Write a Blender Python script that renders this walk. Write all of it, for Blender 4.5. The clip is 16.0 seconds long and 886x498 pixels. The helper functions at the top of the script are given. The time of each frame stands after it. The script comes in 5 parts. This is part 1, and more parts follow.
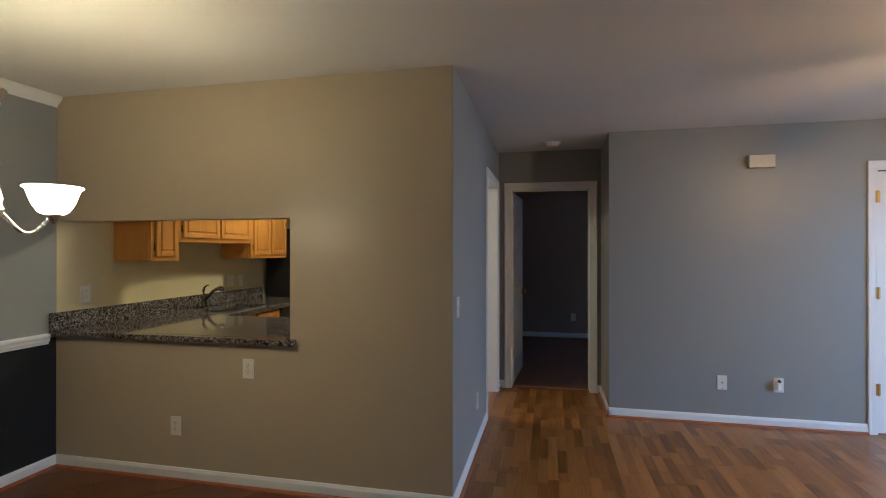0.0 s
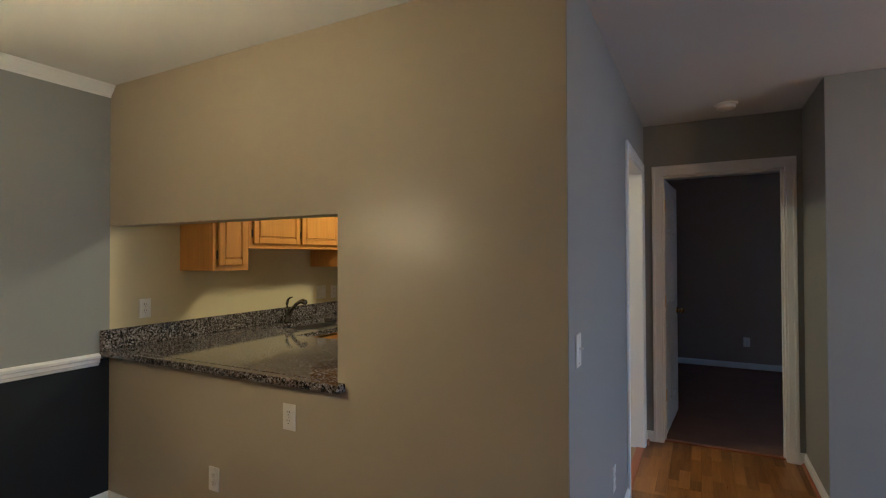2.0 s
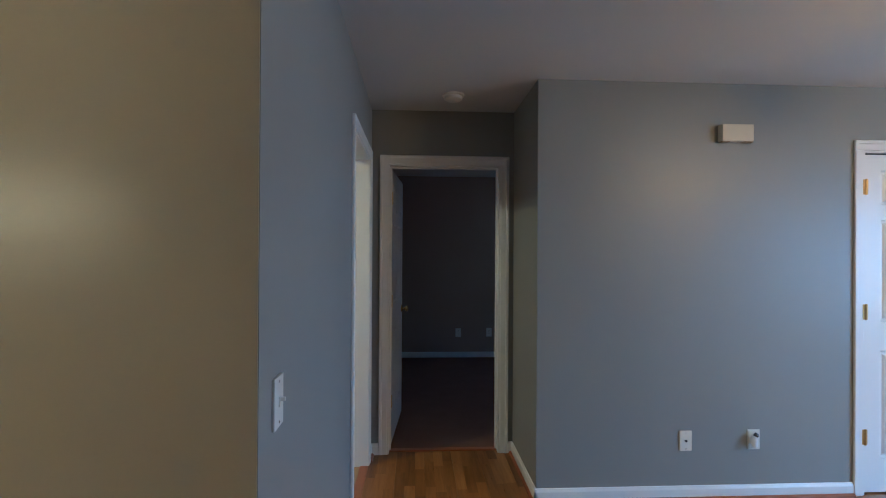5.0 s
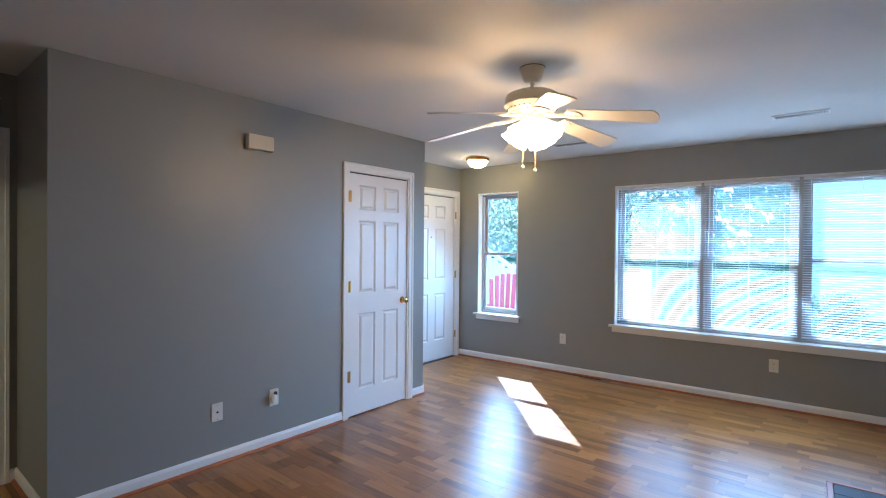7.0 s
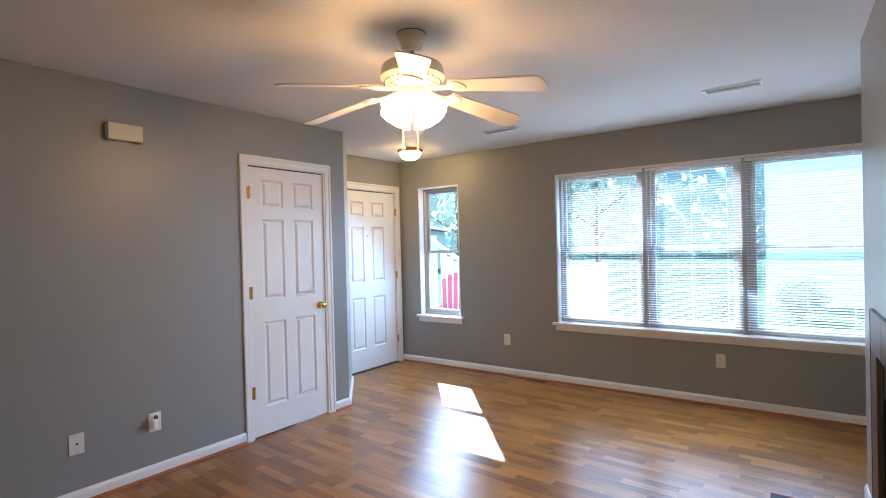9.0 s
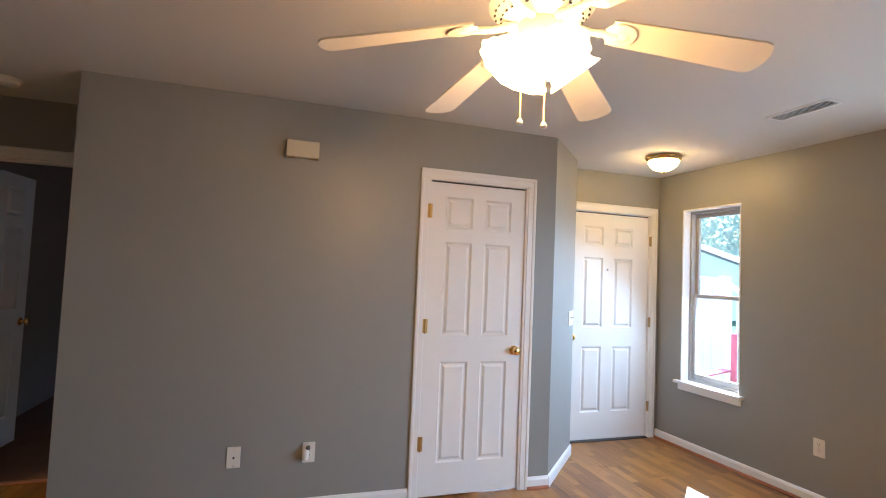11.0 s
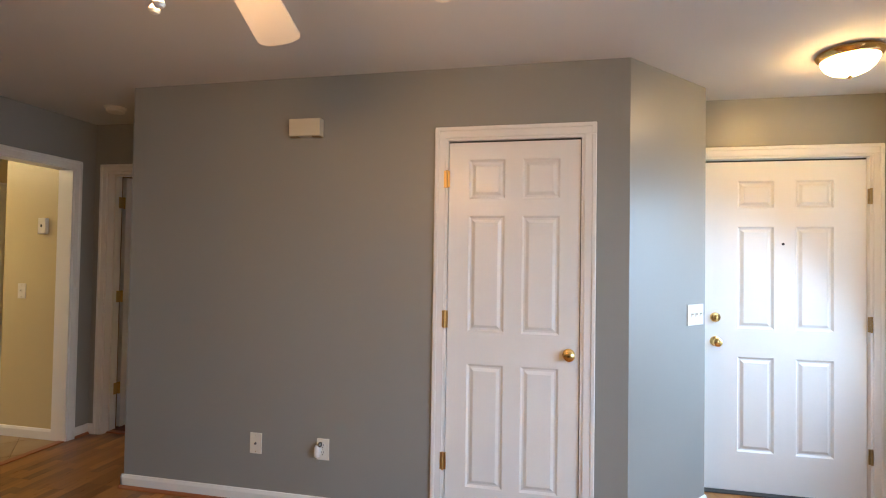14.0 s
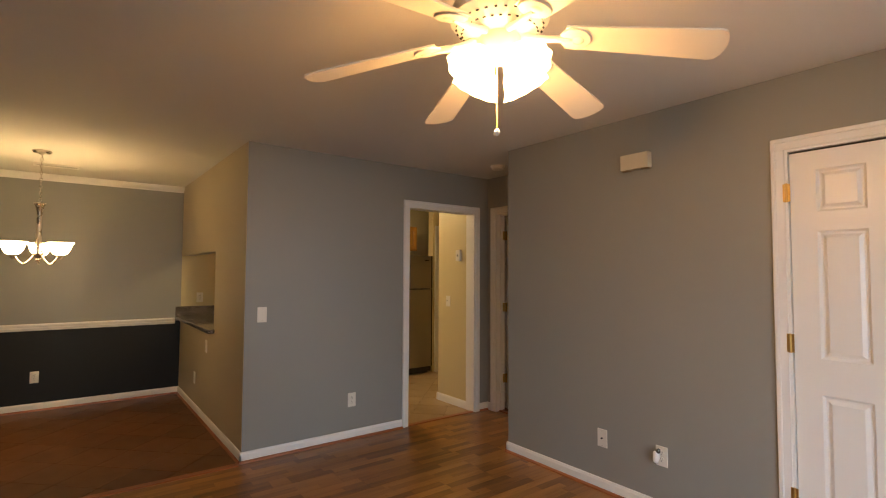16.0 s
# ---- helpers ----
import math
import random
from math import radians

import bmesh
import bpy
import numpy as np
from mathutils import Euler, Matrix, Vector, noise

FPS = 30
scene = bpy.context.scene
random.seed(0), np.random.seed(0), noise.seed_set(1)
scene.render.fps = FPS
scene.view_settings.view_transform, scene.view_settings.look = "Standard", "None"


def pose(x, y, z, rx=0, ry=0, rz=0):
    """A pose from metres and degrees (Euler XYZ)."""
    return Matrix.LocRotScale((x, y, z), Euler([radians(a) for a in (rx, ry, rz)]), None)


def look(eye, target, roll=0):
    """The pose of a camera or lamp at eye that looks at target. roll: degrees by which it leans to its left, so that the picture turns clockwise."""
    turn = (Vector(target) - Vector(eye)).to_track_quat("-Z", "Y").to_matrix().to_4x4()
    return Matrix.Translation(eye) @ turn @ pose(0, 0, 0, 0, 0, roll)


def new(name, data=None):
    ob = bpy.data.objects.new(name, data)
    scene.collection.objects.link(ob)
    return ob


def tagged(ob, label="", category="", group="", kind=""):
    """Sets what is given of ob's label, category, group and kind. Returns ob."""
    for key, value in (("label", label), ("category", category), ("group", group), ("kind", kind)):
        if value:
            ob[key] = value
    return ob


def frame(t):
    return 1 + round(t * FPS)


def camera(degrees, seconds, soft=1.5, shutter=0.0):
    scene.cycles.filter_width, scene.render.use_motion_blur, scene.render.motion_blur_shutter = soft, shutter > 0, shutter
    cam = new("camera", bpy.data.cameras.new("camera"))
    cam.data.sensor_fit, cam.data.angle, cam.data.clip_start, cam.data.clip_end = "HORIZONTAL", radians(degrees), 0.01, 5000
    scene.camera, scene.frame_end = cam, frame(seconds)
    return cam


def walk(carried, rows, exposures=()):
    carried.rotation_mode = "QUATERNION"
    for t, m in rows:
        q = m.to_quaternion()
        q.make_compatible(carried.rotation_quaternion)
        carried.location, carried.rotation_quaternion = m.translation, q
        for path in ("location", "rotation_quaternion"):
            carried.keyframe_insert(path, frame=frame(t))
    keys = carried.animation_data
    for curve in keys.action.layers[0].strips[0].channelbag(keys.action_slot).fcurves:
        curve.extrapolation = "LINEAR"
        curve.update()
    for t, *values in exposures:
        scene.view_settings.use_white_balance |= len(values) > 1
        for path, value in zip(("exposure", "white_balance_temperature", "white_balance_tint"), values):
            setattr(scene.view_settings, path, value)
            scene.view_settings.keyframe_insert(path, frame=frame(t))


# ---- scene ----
cam = camera(84.0, 16.0, soft=1.1)
PATH = [
    (0, (0.665, 0.498, 1.428), (0.24, 2.452, 1.432), 0.0),
    (0.5, (0.627, 0.851, 1.447), (0.225, 2.81, 1.493), 0.5),
    (1, (0.617, 1.127, 1.452), (0.062, 3.047, 1.514), -1.1),
    (1.5, (0.591, 1.337, 1.447), (-0.258, 3.146, 1.526), -0.4),
    (2, (0.539, 1.494, 1.438), (-0.39, 3.264, 1.465), -0.2),
    (2.5, (0.438, 1.663, 1.448), (-0.451, 3.453, 1.522), 0.9),
    (3, (0.396, 1.742, 1.454), (-0.522, 3.519, 1.496), -0.1),
    (5.5, (0.47, 2.159, 1.447), (1.108, 4.055, 1.455), 0.6),
    (6, (0.439, 2.077, 1.465), (1.568, 3.728, 1.446), 1.1),
    (6.5, (0.457, 1.968, 1.476), (1.804, 3.447, 1.513), 0.5),
    (7, (0.499, 1.759, 1.451), (2.044, 3.029, 1.432), 0.5),
    (7.5, (0.566, 1.578, 1.436), (2.251, 2.654, 1.391), 0.5),
    (8, (0.679, 1.531, 1.427), (2.406, 2.537, 1.38), -0.9),
    (8.5, (0.911, 1.55, 1.44), (2.59, 2.635, 1.475), 0.9),
    (9, (1.125, 1.572, 1.419), (2.71, 2.792, 1.401), -1.4),
    (9.5, (1.399, 1.579, 1.419), (2.608, 3.172, 1.439), -0.6),
    (10, (1.664, 1.646, 1.412), (2.655, 3.383, 1.468), -1.2),
    (10.2, (1.79, 1.671, 1.425), (2.697, 3.452, 1.507), 0.2),
    (12.5, (3.012, 2.185, 1.43), (3.025, 4.184, 1.498), -0.4),
    (13, (3.24, 2.175, 1.436), (3.005, 4.16, 1.484), 0.7),
    (13.5, (3.427, 2.232, 1.411), (3.111, 4.207, 1.444), -0.1),
    (14, (3.637, 2.346, 1.41), (3.243, 4.307, 1.453), 0.9),
    (14.5, (3.795, 2.372, 1.437), (3.166, 4.27, 1.447), 0.5),
    (15, (3.917, 2.301, 1.444), (2.826, 3.977, 1.462), -0.3),
    (15.5, (3.97, 2.221, 1.431), (2.537, 3.614, 1.503), -0.1),
    (16, (4.048, 2.07, 1.433), (2.456, 3.277, 1.529), 0.3),
]
walk(cam, [(t, look(eye, target, roll)) for t, eye, target, roll in PATH],
     [(0.0, 3.05, 4250.0, 2.0), (3.0, 3.05, 4320.0, 2.0), (5.5, 3.05, 3850.0, -3.0), (7.0, 2.9, 4150.0, 1.0), (9.0, 2.92, 4700.0, 5.0),
      (12.5, 3.0, 5250.0, 6.0), (14.5, 2.96, 5400.0, 6.0), (16.0, 2.88, 6100.0, 8.0)])

# the window wall stands slightly askew to the long wall
WIN = pose(5.75, 3.5, 0, 0, 0, 2.862) @ pose(-5.685, -3.5, 0)

# ---- world and sun ----
SUN = Vector((0.74, 0.67, 0.775)).normalized()
world = bpy.data.worlds.new("sky")
scene.world = world
world.use_nodes = True
wn = world.node_tree.nodes
sky = wn.new("ShaderNodeTexSky")
sky.sky_type, sky.sun_disc = "NISHITA", False
sky.sun_elevation = math.asin(SUN.z)
sky.sun_rotation = math.atan2(SUN.x, SUN.y)
wn["Background"].inputs["Strength"].default_value = 0.12
world.node_tree.links.new(sky.outputs[0], wn["Background"].inputs["Color"])
sun = new("sun", bpy.data.lights.new("sun", "SUN"))
sun.data.energy, sun.data.angle, sun.data.color = 3.8, radians(0.5), (1.0, 0.95, 0.86)
sun.matrix_world = look(SUN * 30, (0, 0, 0))
# sky light in the two window openings
for name, y, z, w, h, watts, side, down, wide in (("daylight_narrow_window", 5.148, 1.33, 0.52, 1.40, 2.7, 0.0, 0.85, 138),
                                                  ("daylight_triple_window", 2.455, 1.33, 2.30, 1.40, 5.7, 0.75, 0.92, 112)):
    d = new(name, bpy.data.lights.new(name, "AREA"))
    d.data.shape, d.data.size, d.data.size_y, d.data.energy, d.data.color = "RECTANGLE", w, h, watts, (0.72, 0.86, 1.0)
    d.data.spread = radians(wide)
    d.matrix_world = WIN @ look((5.695, y, z), (4.695, y + side, z - down))
glow = new("fan_bulbs", bpy.data.lights.new("fan_bulbs", "POINT"))
glow.data.energy, glow.data.color, glow.data.shadow_soft_size = 1.8, (1.0, 0.41, 0.10), 0.06
glow.location = (2.94, 3.13, 2.01)


# ---- materials ----
def material(name, colour, rough=0.6, metal=0.0, vary=0.06, scale=3.0, grain=60.0, bump=0.15, spec=0.5, coat=0.0):
    """A surface with variation at two scales and fine relief."""
    m = bpy.data.materials.new(name)
    m.use_nodes = True
    n, l = m.node_tree.nodes, m.node_tree.links
    b = n["Principled BSDF"]
    b.inputs["Metallic"].default_value = metal
    b.inputs["Specular IOR Level"].default_value = spec
    b.inputs["Coat Weight"].default_value = coat
    co = n.new("ShaderNodeTexCoord")
    big, fine = n.new("ShaderNodeTexNoise"), n.new("ShaderNodeTexNoise")
    big.inputs["Scale"].default_value, big.inputs["Detail"].default_value = scale, 4
    fine.inputs["Scale"].default_value, fine.inputs["Detail"].default_value = grain, 3
    l.new(co.outputs["Object"], big.inputs["Vector"])
    l.new(co.outputs["Object"], fine.inputs["Vector"])
    mix = n.new("ShaderNodeMix")
    mix.data_type = "RGBA"
    mix.inputs["A"].default_value = (*[c * (1 - vary) for c in colour], 1)
    mix.inputs["B"].default_value = (*[min(1, c * (1 + vary)) for c in colour], 1)
    add = n.new("ShaderNodeMath")
    add.operation = "MULTIPLY_ADD"
    add.inputs[1].default_value = 0.4
    l.new(fine.outputs[0], add.inputs[0])
    half = n.new("ShaderNodeMath")
    half.operation = "MULTIPLY"
    half.inputs[1].default_value = 0.6
    l.new(big.outputs[0], half.inputs[0])
    l.new(half.outputs[0], add.inputs[2])
    l.new(add.outputs[0], mix.inputs["Factor"])
    l.new(mix.outputs["Result"], b.inputs["Base Color"])
    rr = n.new("ShaderNodeMapRange")
    rr.inputs["To Min"].default_value, rr.inputs["To Max"].default_value = max(0.02, rough - 0.07), min(1, rough + 0.07)
    l.new(big.outputs[0], rr.inputs["Value"])
    l.new(rr.outputs[0], b.inputs["Roughness"])
    bm_ = n.new("ShaderNodeBump")
    bm_.inputs["Strength"].default_value, bm_.inputs["Distance"].default_value = bump, 0.002
    l.new(fine.outputs[0], bm_.inputs["Height"])
    l.new(bm_.outputs[0], b.inputs["Normal"])
    return m


def node_math(m, op, a, b=None, c=None):
    n = m.node_tree.nodes.new("ShaderNodeMath")
    n.operation = op
    for i, v in enumerate((a, b, c)):
        if v is None:
            continue
        if isinstance(v, (int, float)):
            n.inputs[i].default_value = v
        else:
            m.node_tree.links.new(v, n.inputs[i])
    return n.outputs[0]


def ramp(m, fac, stops):
    n = m.node_tree.nodes.new("ShaderNodeValToRGB")
    e = n.color_ramp.elements
    while len(e) < len(stops):
        e.new(0.5)
    for k, (p, c) in zip(e, stops):
        k.position, k.color = p, (*c, 1)
    m.node_tree.links.new(fac, n.inputs[0])
    return n.outputs[0]


def laminate_material():
    """Three-strip oak laminate: each board carries three rows of short staves."""
    m = bpy.data.materials.new("oak_laminate")
    m.use_nodes = True
    n, l = m.node_tree.nodes, m.node_tree.links
    b = n["Principled BSDF"]
    co, info, sep = n.new("ShaderNodeTexCoord"), n.new("ShaderNodeObjectInfo"), n.new("ShaderNodeSeparateXYZ")
    l.new(co.outputs["Object"], sep.inputs[0])
    strip = node_math(m, "FLOOR", node_math(m, "DIVIDE", sep.outputs[0], 0.0634))
    w1 = n.new("ShaderNodeTexWhiteNoise")
    w1.noise_dimensions = "2D"
    cb = n.new("ShaderNodeCombineXYZ")
    l.new(strip, cb.inputs[0])
    l.new(info.outputs["Random"], cb.inputs[1])
    l.new(cb.outputs[0], w1.inputs["Vector"])
    along = node_math(m, "DIVIDE", node_math(m, "ADD", sep.outputs[1], node_math(m, "MULTIPLY", w1.outputs[0], 0.9)), 0.36)
    stave = node_math(m, "FLOOR", along)
    cb2 = n.new("ShaderNodeCombineXYZ")
    l.new(strip, cb2.inputs[0])
    l.new(stave, cb2.inputs[1])
    l.new(node_math(m, "MULTIPLY", info.outputs["Random"], 37.0), cb2.inputs[2])
    w2 = n.new("ShaderNodeTexWhiteNoise")
    w2.noise_dimensions = "3D"
    l.new(cb2.outputs[0], w2.inputs["Vector"])
    # grain, stretched along the stave and shifted from stave to stave
    cb3 = n.new("ShaderNodeCombineXYZ")
    l.new(node_math(m, "MULTIPLY", sep.outputs[0], 34.0), cb3.inputs[0])
    l.new(node_math(m, "MULTIPLY", sep.outputs[1], 2.2), cb3.inputs[1])
    l.new(node_math(m, "MULTIPLY", w2.outputs[0], 50.0), cb3.inputs[2])
    g1, g2 = n.new("ShaderNodeTexNoise"), n.new("ShaderNodeTexNoise")
    g1.inputs["Scale"].default_value, g1.inputs["Detail"].default_value, g1.inputs["Distortion"].default_value = 1.0, 5, 0.8
    g2.inputs["Scale"].default_value, g2.inputs["Detail"].default_value = 5.0, 4
    l.new(cb3.outputs[0], g1.inputs["Vector"])
    l.new(cb3.outputs[0], g2.inputs["Vector"])
    f = node_math(m, "ADD", node_math(m, "MULTIPLY", w2.outputs[0], 0.40), node_math(m, "MULTIPLY", g1.outputs[0], 0.48))
    f = node_math(m, "ADD", f, node_math(m, "MULTIPLY", node_math(m, "SUBTRACT", g2.outputs[0], 0.5), 0.22))
    col = ramp(m, f, [(0.10, (0.080, 0.028, 0.005)), (0.38, (0.22, 0.092, 0.016)), (0.62, (0.335, 0.152, 0.031)), (0.88, (0.48, 0.25, 0.068))])
    l.new(col, b.inputs["Base Color"])
    l.new(node_math(m, "MULTIPLY_ADD", g2.outputs[0], 0.12, 0.24), b.inputs["Roughness"])
    bp = n.new("ShaderNodeBump")
    bp.inputs["Strength"].default_value, bp.inputs["Distance"].default_value = 0.05, 0.001
    l.new(g2.outputs[0], bp.inputs["Height"])
    l.new(bp.outputs[0], b.inputs["Normal"])
    return m


def tile_material(name, dark, light, rough):
    """Glazed tile, mottled, each tile with its own tone."""
    m = material(name, light, rough, vary=0.1, scale=6, grain=35, bump=0.25, spec=0.3)
    n, l = m.node_tree.nodes, m.node_tree.links
    info, no, co = n.new("ShaderNodeObjectInfo"), n.new("ShaderNodeTexNoise"), n.new("ShaderNodeTexCoord")
    no.inputs["Scale"].default_value, no.inputs["Detail"].default_value = 5.0, 6
    geo = n.new("ShaderNodeNewGeometry")
    l.new(geo.outputs["Position"], no.inputs["Vector"])
    f = node_math(m, "ADD", node_math(m, "MULTIPLY", info.outputs["Random"], 0.35), node_math(m, "MULTIPLY", no.outputs[0], 0.75))
    l.new(ramp(m, f, [(0.2, dark), (0.85, light)]), n["Principled BSDF"].inputs["Base Color"])
    return m


def granite_material():
    m = bpy.data.materials.new("granite")
    m.use_nodes = True
    n, l = m.node_tree.nodes, m.node_tree.links
    b, co = n["Principled BSDF"], n.new("ShaderNodeTexCoord")
    v, v2, no = n.new("ShaderNodeTexVoronoi"), n.new("ShaderNodeTexVoronoi"), n.new("ShaderNodeTexNoise")
    v.inputs["Scale"].default_value, v2.inputs["Scale"].default_value = 120, 300
    no.inputs["Scale"].default_value, no.inputs["Detail"].default_value = 30, 5
    for t in (v, v2, no):
        l.new(co.outputs["Object"], t.inputs["Vector"])
    sp = n.new("ShaderNodeSeparateColor")
    l.new(v.outputs["Color"], sp.inputs[0])
    sp2 = n.new("ShaderNodeSeparateColor")
    l.new(v2.outputs["Color"], sp2.inputs[0])
    f = node_math(m, "ADD", node_math(m, "MULTIPLY", sp.outputs[0], 0.6), node_math(m, "MULTIPLY", sp2.outputs[1], 0.25))
    f = node_math(m, "ADD", f, node_math(m, "MULTIPLY", no.outputs[0], 0.25))
    l.new(ramp(m, f, [(0.32, (0.010, 0.010, 0.012)), (0.48, (0.050, 0.044, 0.042)), (0.66, (0.17, 0.135, 0.11)), (0.84, (0.25, 0.235, 0.235)), (0.97, (0.46, 0.43, 0.41))]), b.inputs["Base Color"])
    b.inputs["Roughness"].default_value = 0.07
    return m


def oak_material():
    m = bpy.data.materials.new("honey_oak")
    m.use_nodes = True
    n, l = m.node_tree.nodes, m.node_tree.links
    b, co, mp, no = n["Principled BSDF"], n.new("ShaderNodeTexCoord"), n.new("ShaderNodeMapping"), n.new("ShaderNodeTexNoise")
    mp.inputs["Scale"].default_value = (26, 26, 1.3)
    no.inputs["Scale"].default_value, no.inputs["Detail"].default_value, no.inputs["Distortion"].default_value = 1.6, 6, 1.2
    l.new(co.outputs["Object"], mp.inputs[0])
    l.new(mp.outputs[0], no.inputs["Vector"])
    l.new(ramp(m, no.outputs[0], [(0.25, (0.44, 0.190, 0.018)), (0.55, (0.51, 0.235, 0.024)), (0.8, (0.56, 0.270, 0.032))]), b.inputs["Base Color"])
    b.inputs["Roughness"].default_value = 0.32
    bp = n.new("ShaderNodeBump")
    bp.inputs["Strength"].default_value, bp.inputs["Distance"].default_value = 0.2, 0.001
    l.new(no.outputs[0], bp.inputs["Height"])
    l.new(bp.outputs[0], b.inputs["Normal"])
    return m


def glow_material(name, colour, strength):
    m = bpy.data.materials.new(name)
    m.use_nodes = True
    b = m.node_tree.nodes["Principled BSDF"]
    b.inputs["Base Color"].default_value = (0.9, 0.88, 0.84, 1)
    b.inputs["Roughness"].default_value = 0.35
    b.inputs["Emission Color"].default_value = (*colour, 1)
    b.inputs["Emission Strength"].default_value = strength
    return m


def glass_material():
    m = bpy.data.materials.new("window_glass")
    m.use_nodes = True
    n, l = m.node_tree.nodes, m.node_tree.links
    n.remove(n["Principled BSDF"])
    tr, gl, mx = n.new("ShaderNodeBsdfTransparent"), n.new("ShaderNodeBsdfGlossy"), n.new("ShaderNodeMixShader")
    gl.inputs["Roughness"].default_value = 0.02
    mx.inputs[0].default_value = 0.04
    l.new(tr.outputs[0], mx.inputs[1])
    l.new(gl.outputs[0], mx.inputs[2])
    l.new(mx.outputs[0], n["Material Output"].inputs["Surface"])
    return m


def leaf_material(name, colour):
    """Leaves that let some light through."""
    m = material(name, colour, 0.6, vary=0.45, scale=0.8, grain=6, bump=0.1)
    n, l = m.node_tree.nodes, m.node_tree.links
    tr, mx = n.new("ShaderNodeBsdfTranslucent"), n.new("ShaderNodeMixShader")
    tr.inputs["Color"].default_value = (min(1, colour[0] * 2.6), min(1, colour[1] * 2.6), colour[2] * 2.4, 1)
    mx.inputs[0].default_value = 0.62
    l.new(n["Principled BSDF"].outputs[0], mx.inputs[1])
    l.new(tr.outputs[0], mx.inputs[2])
    l.new(mx.outputs[0], n["Material Output"].inputs["Surface"])
    return m


GREY = material("grey_wall_paint", (0.283, 0.284, 0.265), 0.40, vary=0.03, scale=1.2, grain=220, bump=0.12)
TAN = material("tan_wall_paint", (0.45, 0.38, 0.262), 0.37, vary=0.03, scale=1.2, grain=220, bump=0.12)
YELLOW = material("straw_wall_paint", (0.60, 0.51, 0.29), 0.42, vary=0.03, scale=1.2, grain=220, bump=0.12)
CHARCOAL = material("charcoal_wall_paint", (0.017, 0.019, 0.022), 0.55, vary=0.06, scale=1.2, grain=220, bump=0.12, spec=0.25)
CEIL = material("ceiling_paint", (0.65, 0.64, 0.62), 0.8, vary=0.03, scale=1.0, grain=120, bump=0.35)
WHITE = material("white_gloss_paint", (0.80, 0.79, 0.77), 0.32, vary=0.03, scale=4, grain=90, bump=0.06)
VINYL = material("white_vinyl", (0.80, 0.80, 0.79), 0.35, vary=0.02, scale=4, grain=90, bump=0.04)
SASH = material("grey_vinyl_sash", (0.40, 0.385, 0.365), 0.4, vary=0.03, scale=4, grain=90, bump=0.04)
HINGE = material("lacquered_brass_hinge", (0.60, 0.39, 0.13), 0.36, metal=1.0, vary=0.1, scale=20, grain=200, bump=0.03)
PLATE = material("ivory_plastic", (0.76, 0.73, 0.66), 0.3, vary=0.02, scale=8, grain=90, bump=0.02)
GUNMETAL = material("dark_brushed_nickel", (0.16, 0.145, 0.13), 0.24, metal=1.0, vary=0.08, scale=20, grain=300, bump=0.04)
CREAM = material("aged_cream_plastic", (0.64, 0.58, 0.43), 0.35, vary=0.04, scale=8, grain=90, bump=0.03)
# near-black for dark parts, and for shade put into gaps and holes
SLOT = material("dark_slot", (0.03, 0.03, 0.03), 0.6, vary=0.1)
BRASS = material("polished_brass", (0.83, 0.56, 0.20), 0.16, metal=1.0, vary=0.08, scale=20, grain=200, bump=0.03)
OLDBRASS = material("tarnished_brass", (0.42, 0.30, 0.14), 0.35, metal=1.0, vary=0.2, scale=30, grain=200, bump=0.08)
NICKEL = material("brushed_nickel", (0.55, 0.50, 0.44), 0.28, metal=1.0, vary=0.06, scale=20, grain=300, bump=0.04)
STEEL = material("stainless_steel", (0.42, 0.40, 0.37), 0.34, metal=1.0, vary=0.05, scale=6, grain=260, bump=0.06)
BLACK = material("black_enamel", (0.012, 0.012, 0.013), 0.35, vary=0.15)
SOOT = material("firebox_black", (0.010, 0.010, 0.010), 0.8, vary=0.3, scale=8)
CHERRY = material("reddish_shoe_moulding", (0.30, 0.10, 0.035), 0.35, vary=0.2, scale=8, grain=60, bump=0.1)
CARPET = material("brown_carpet", (0.19, 0.105, 0.072), 0.95, vary=0.3, scale=5, grain=320, bump=1.0, spec=0.1)
GROUT = material("grout", (0.16, 0.11, 0.07), 0.9, vary=0.15, scale=10, grain=150, bump=0.4)
GROUT_DARK = material("dark_grout", (0.10, 0.09, 0.08), 0.9, vary=0.15, scale=10, grain=150, bump=0.4)
UNDERLAY = material("floor_joint", (0.07, 0.035, 0.015), 0.8, vary=0.2)
LAMINATE = laminate_material()
TILE = tile_material("brown_floor_tile", (0.085, 0.031, 0.008), (0.155, 0.062, 0.018), 0.36)
TILE_KITCHEN = tile_material("beige_floor_tile", (0.27, 0.185, 0.095), (0.42, 0.31, 0.175), 0.34)
TILE_HEARTH = tile_material("slate_hearth_tile", (0.014, 0.013, 0.015), (0.036, 0.033, 0.036), 0.62)
TILE_BROWN = tile_material("terracotta_surround_tile", (0.055, 0.028, 0.020), (0.12, 0.062, 0.042), 0.42)
GRANITE = granite_material()
OAK = oak_material()
BULB = glow_material("lit_frosted_glass", (1.0, 0.54, 0.19), 2.0)
BULB_DINING = glow_material("lit_alabaster_glass", (1.0, 0.62, 0.24), 5.0)
BULB_ENTRY = glow_material("lit_dome_glass", (1.0, 0.54, 0.15), 8.5)
BULB_KITCHEN = glow_material("lit_kitchen_diffuser", (1.0, 0.68, 0.30), 15.0)
GLASS = glass_material()
BLIND = material("white_blind_slat", (0.78, 0.78, 0.77), 0.45, vary=0.02, scale=4, grain=60, bump=0.02)
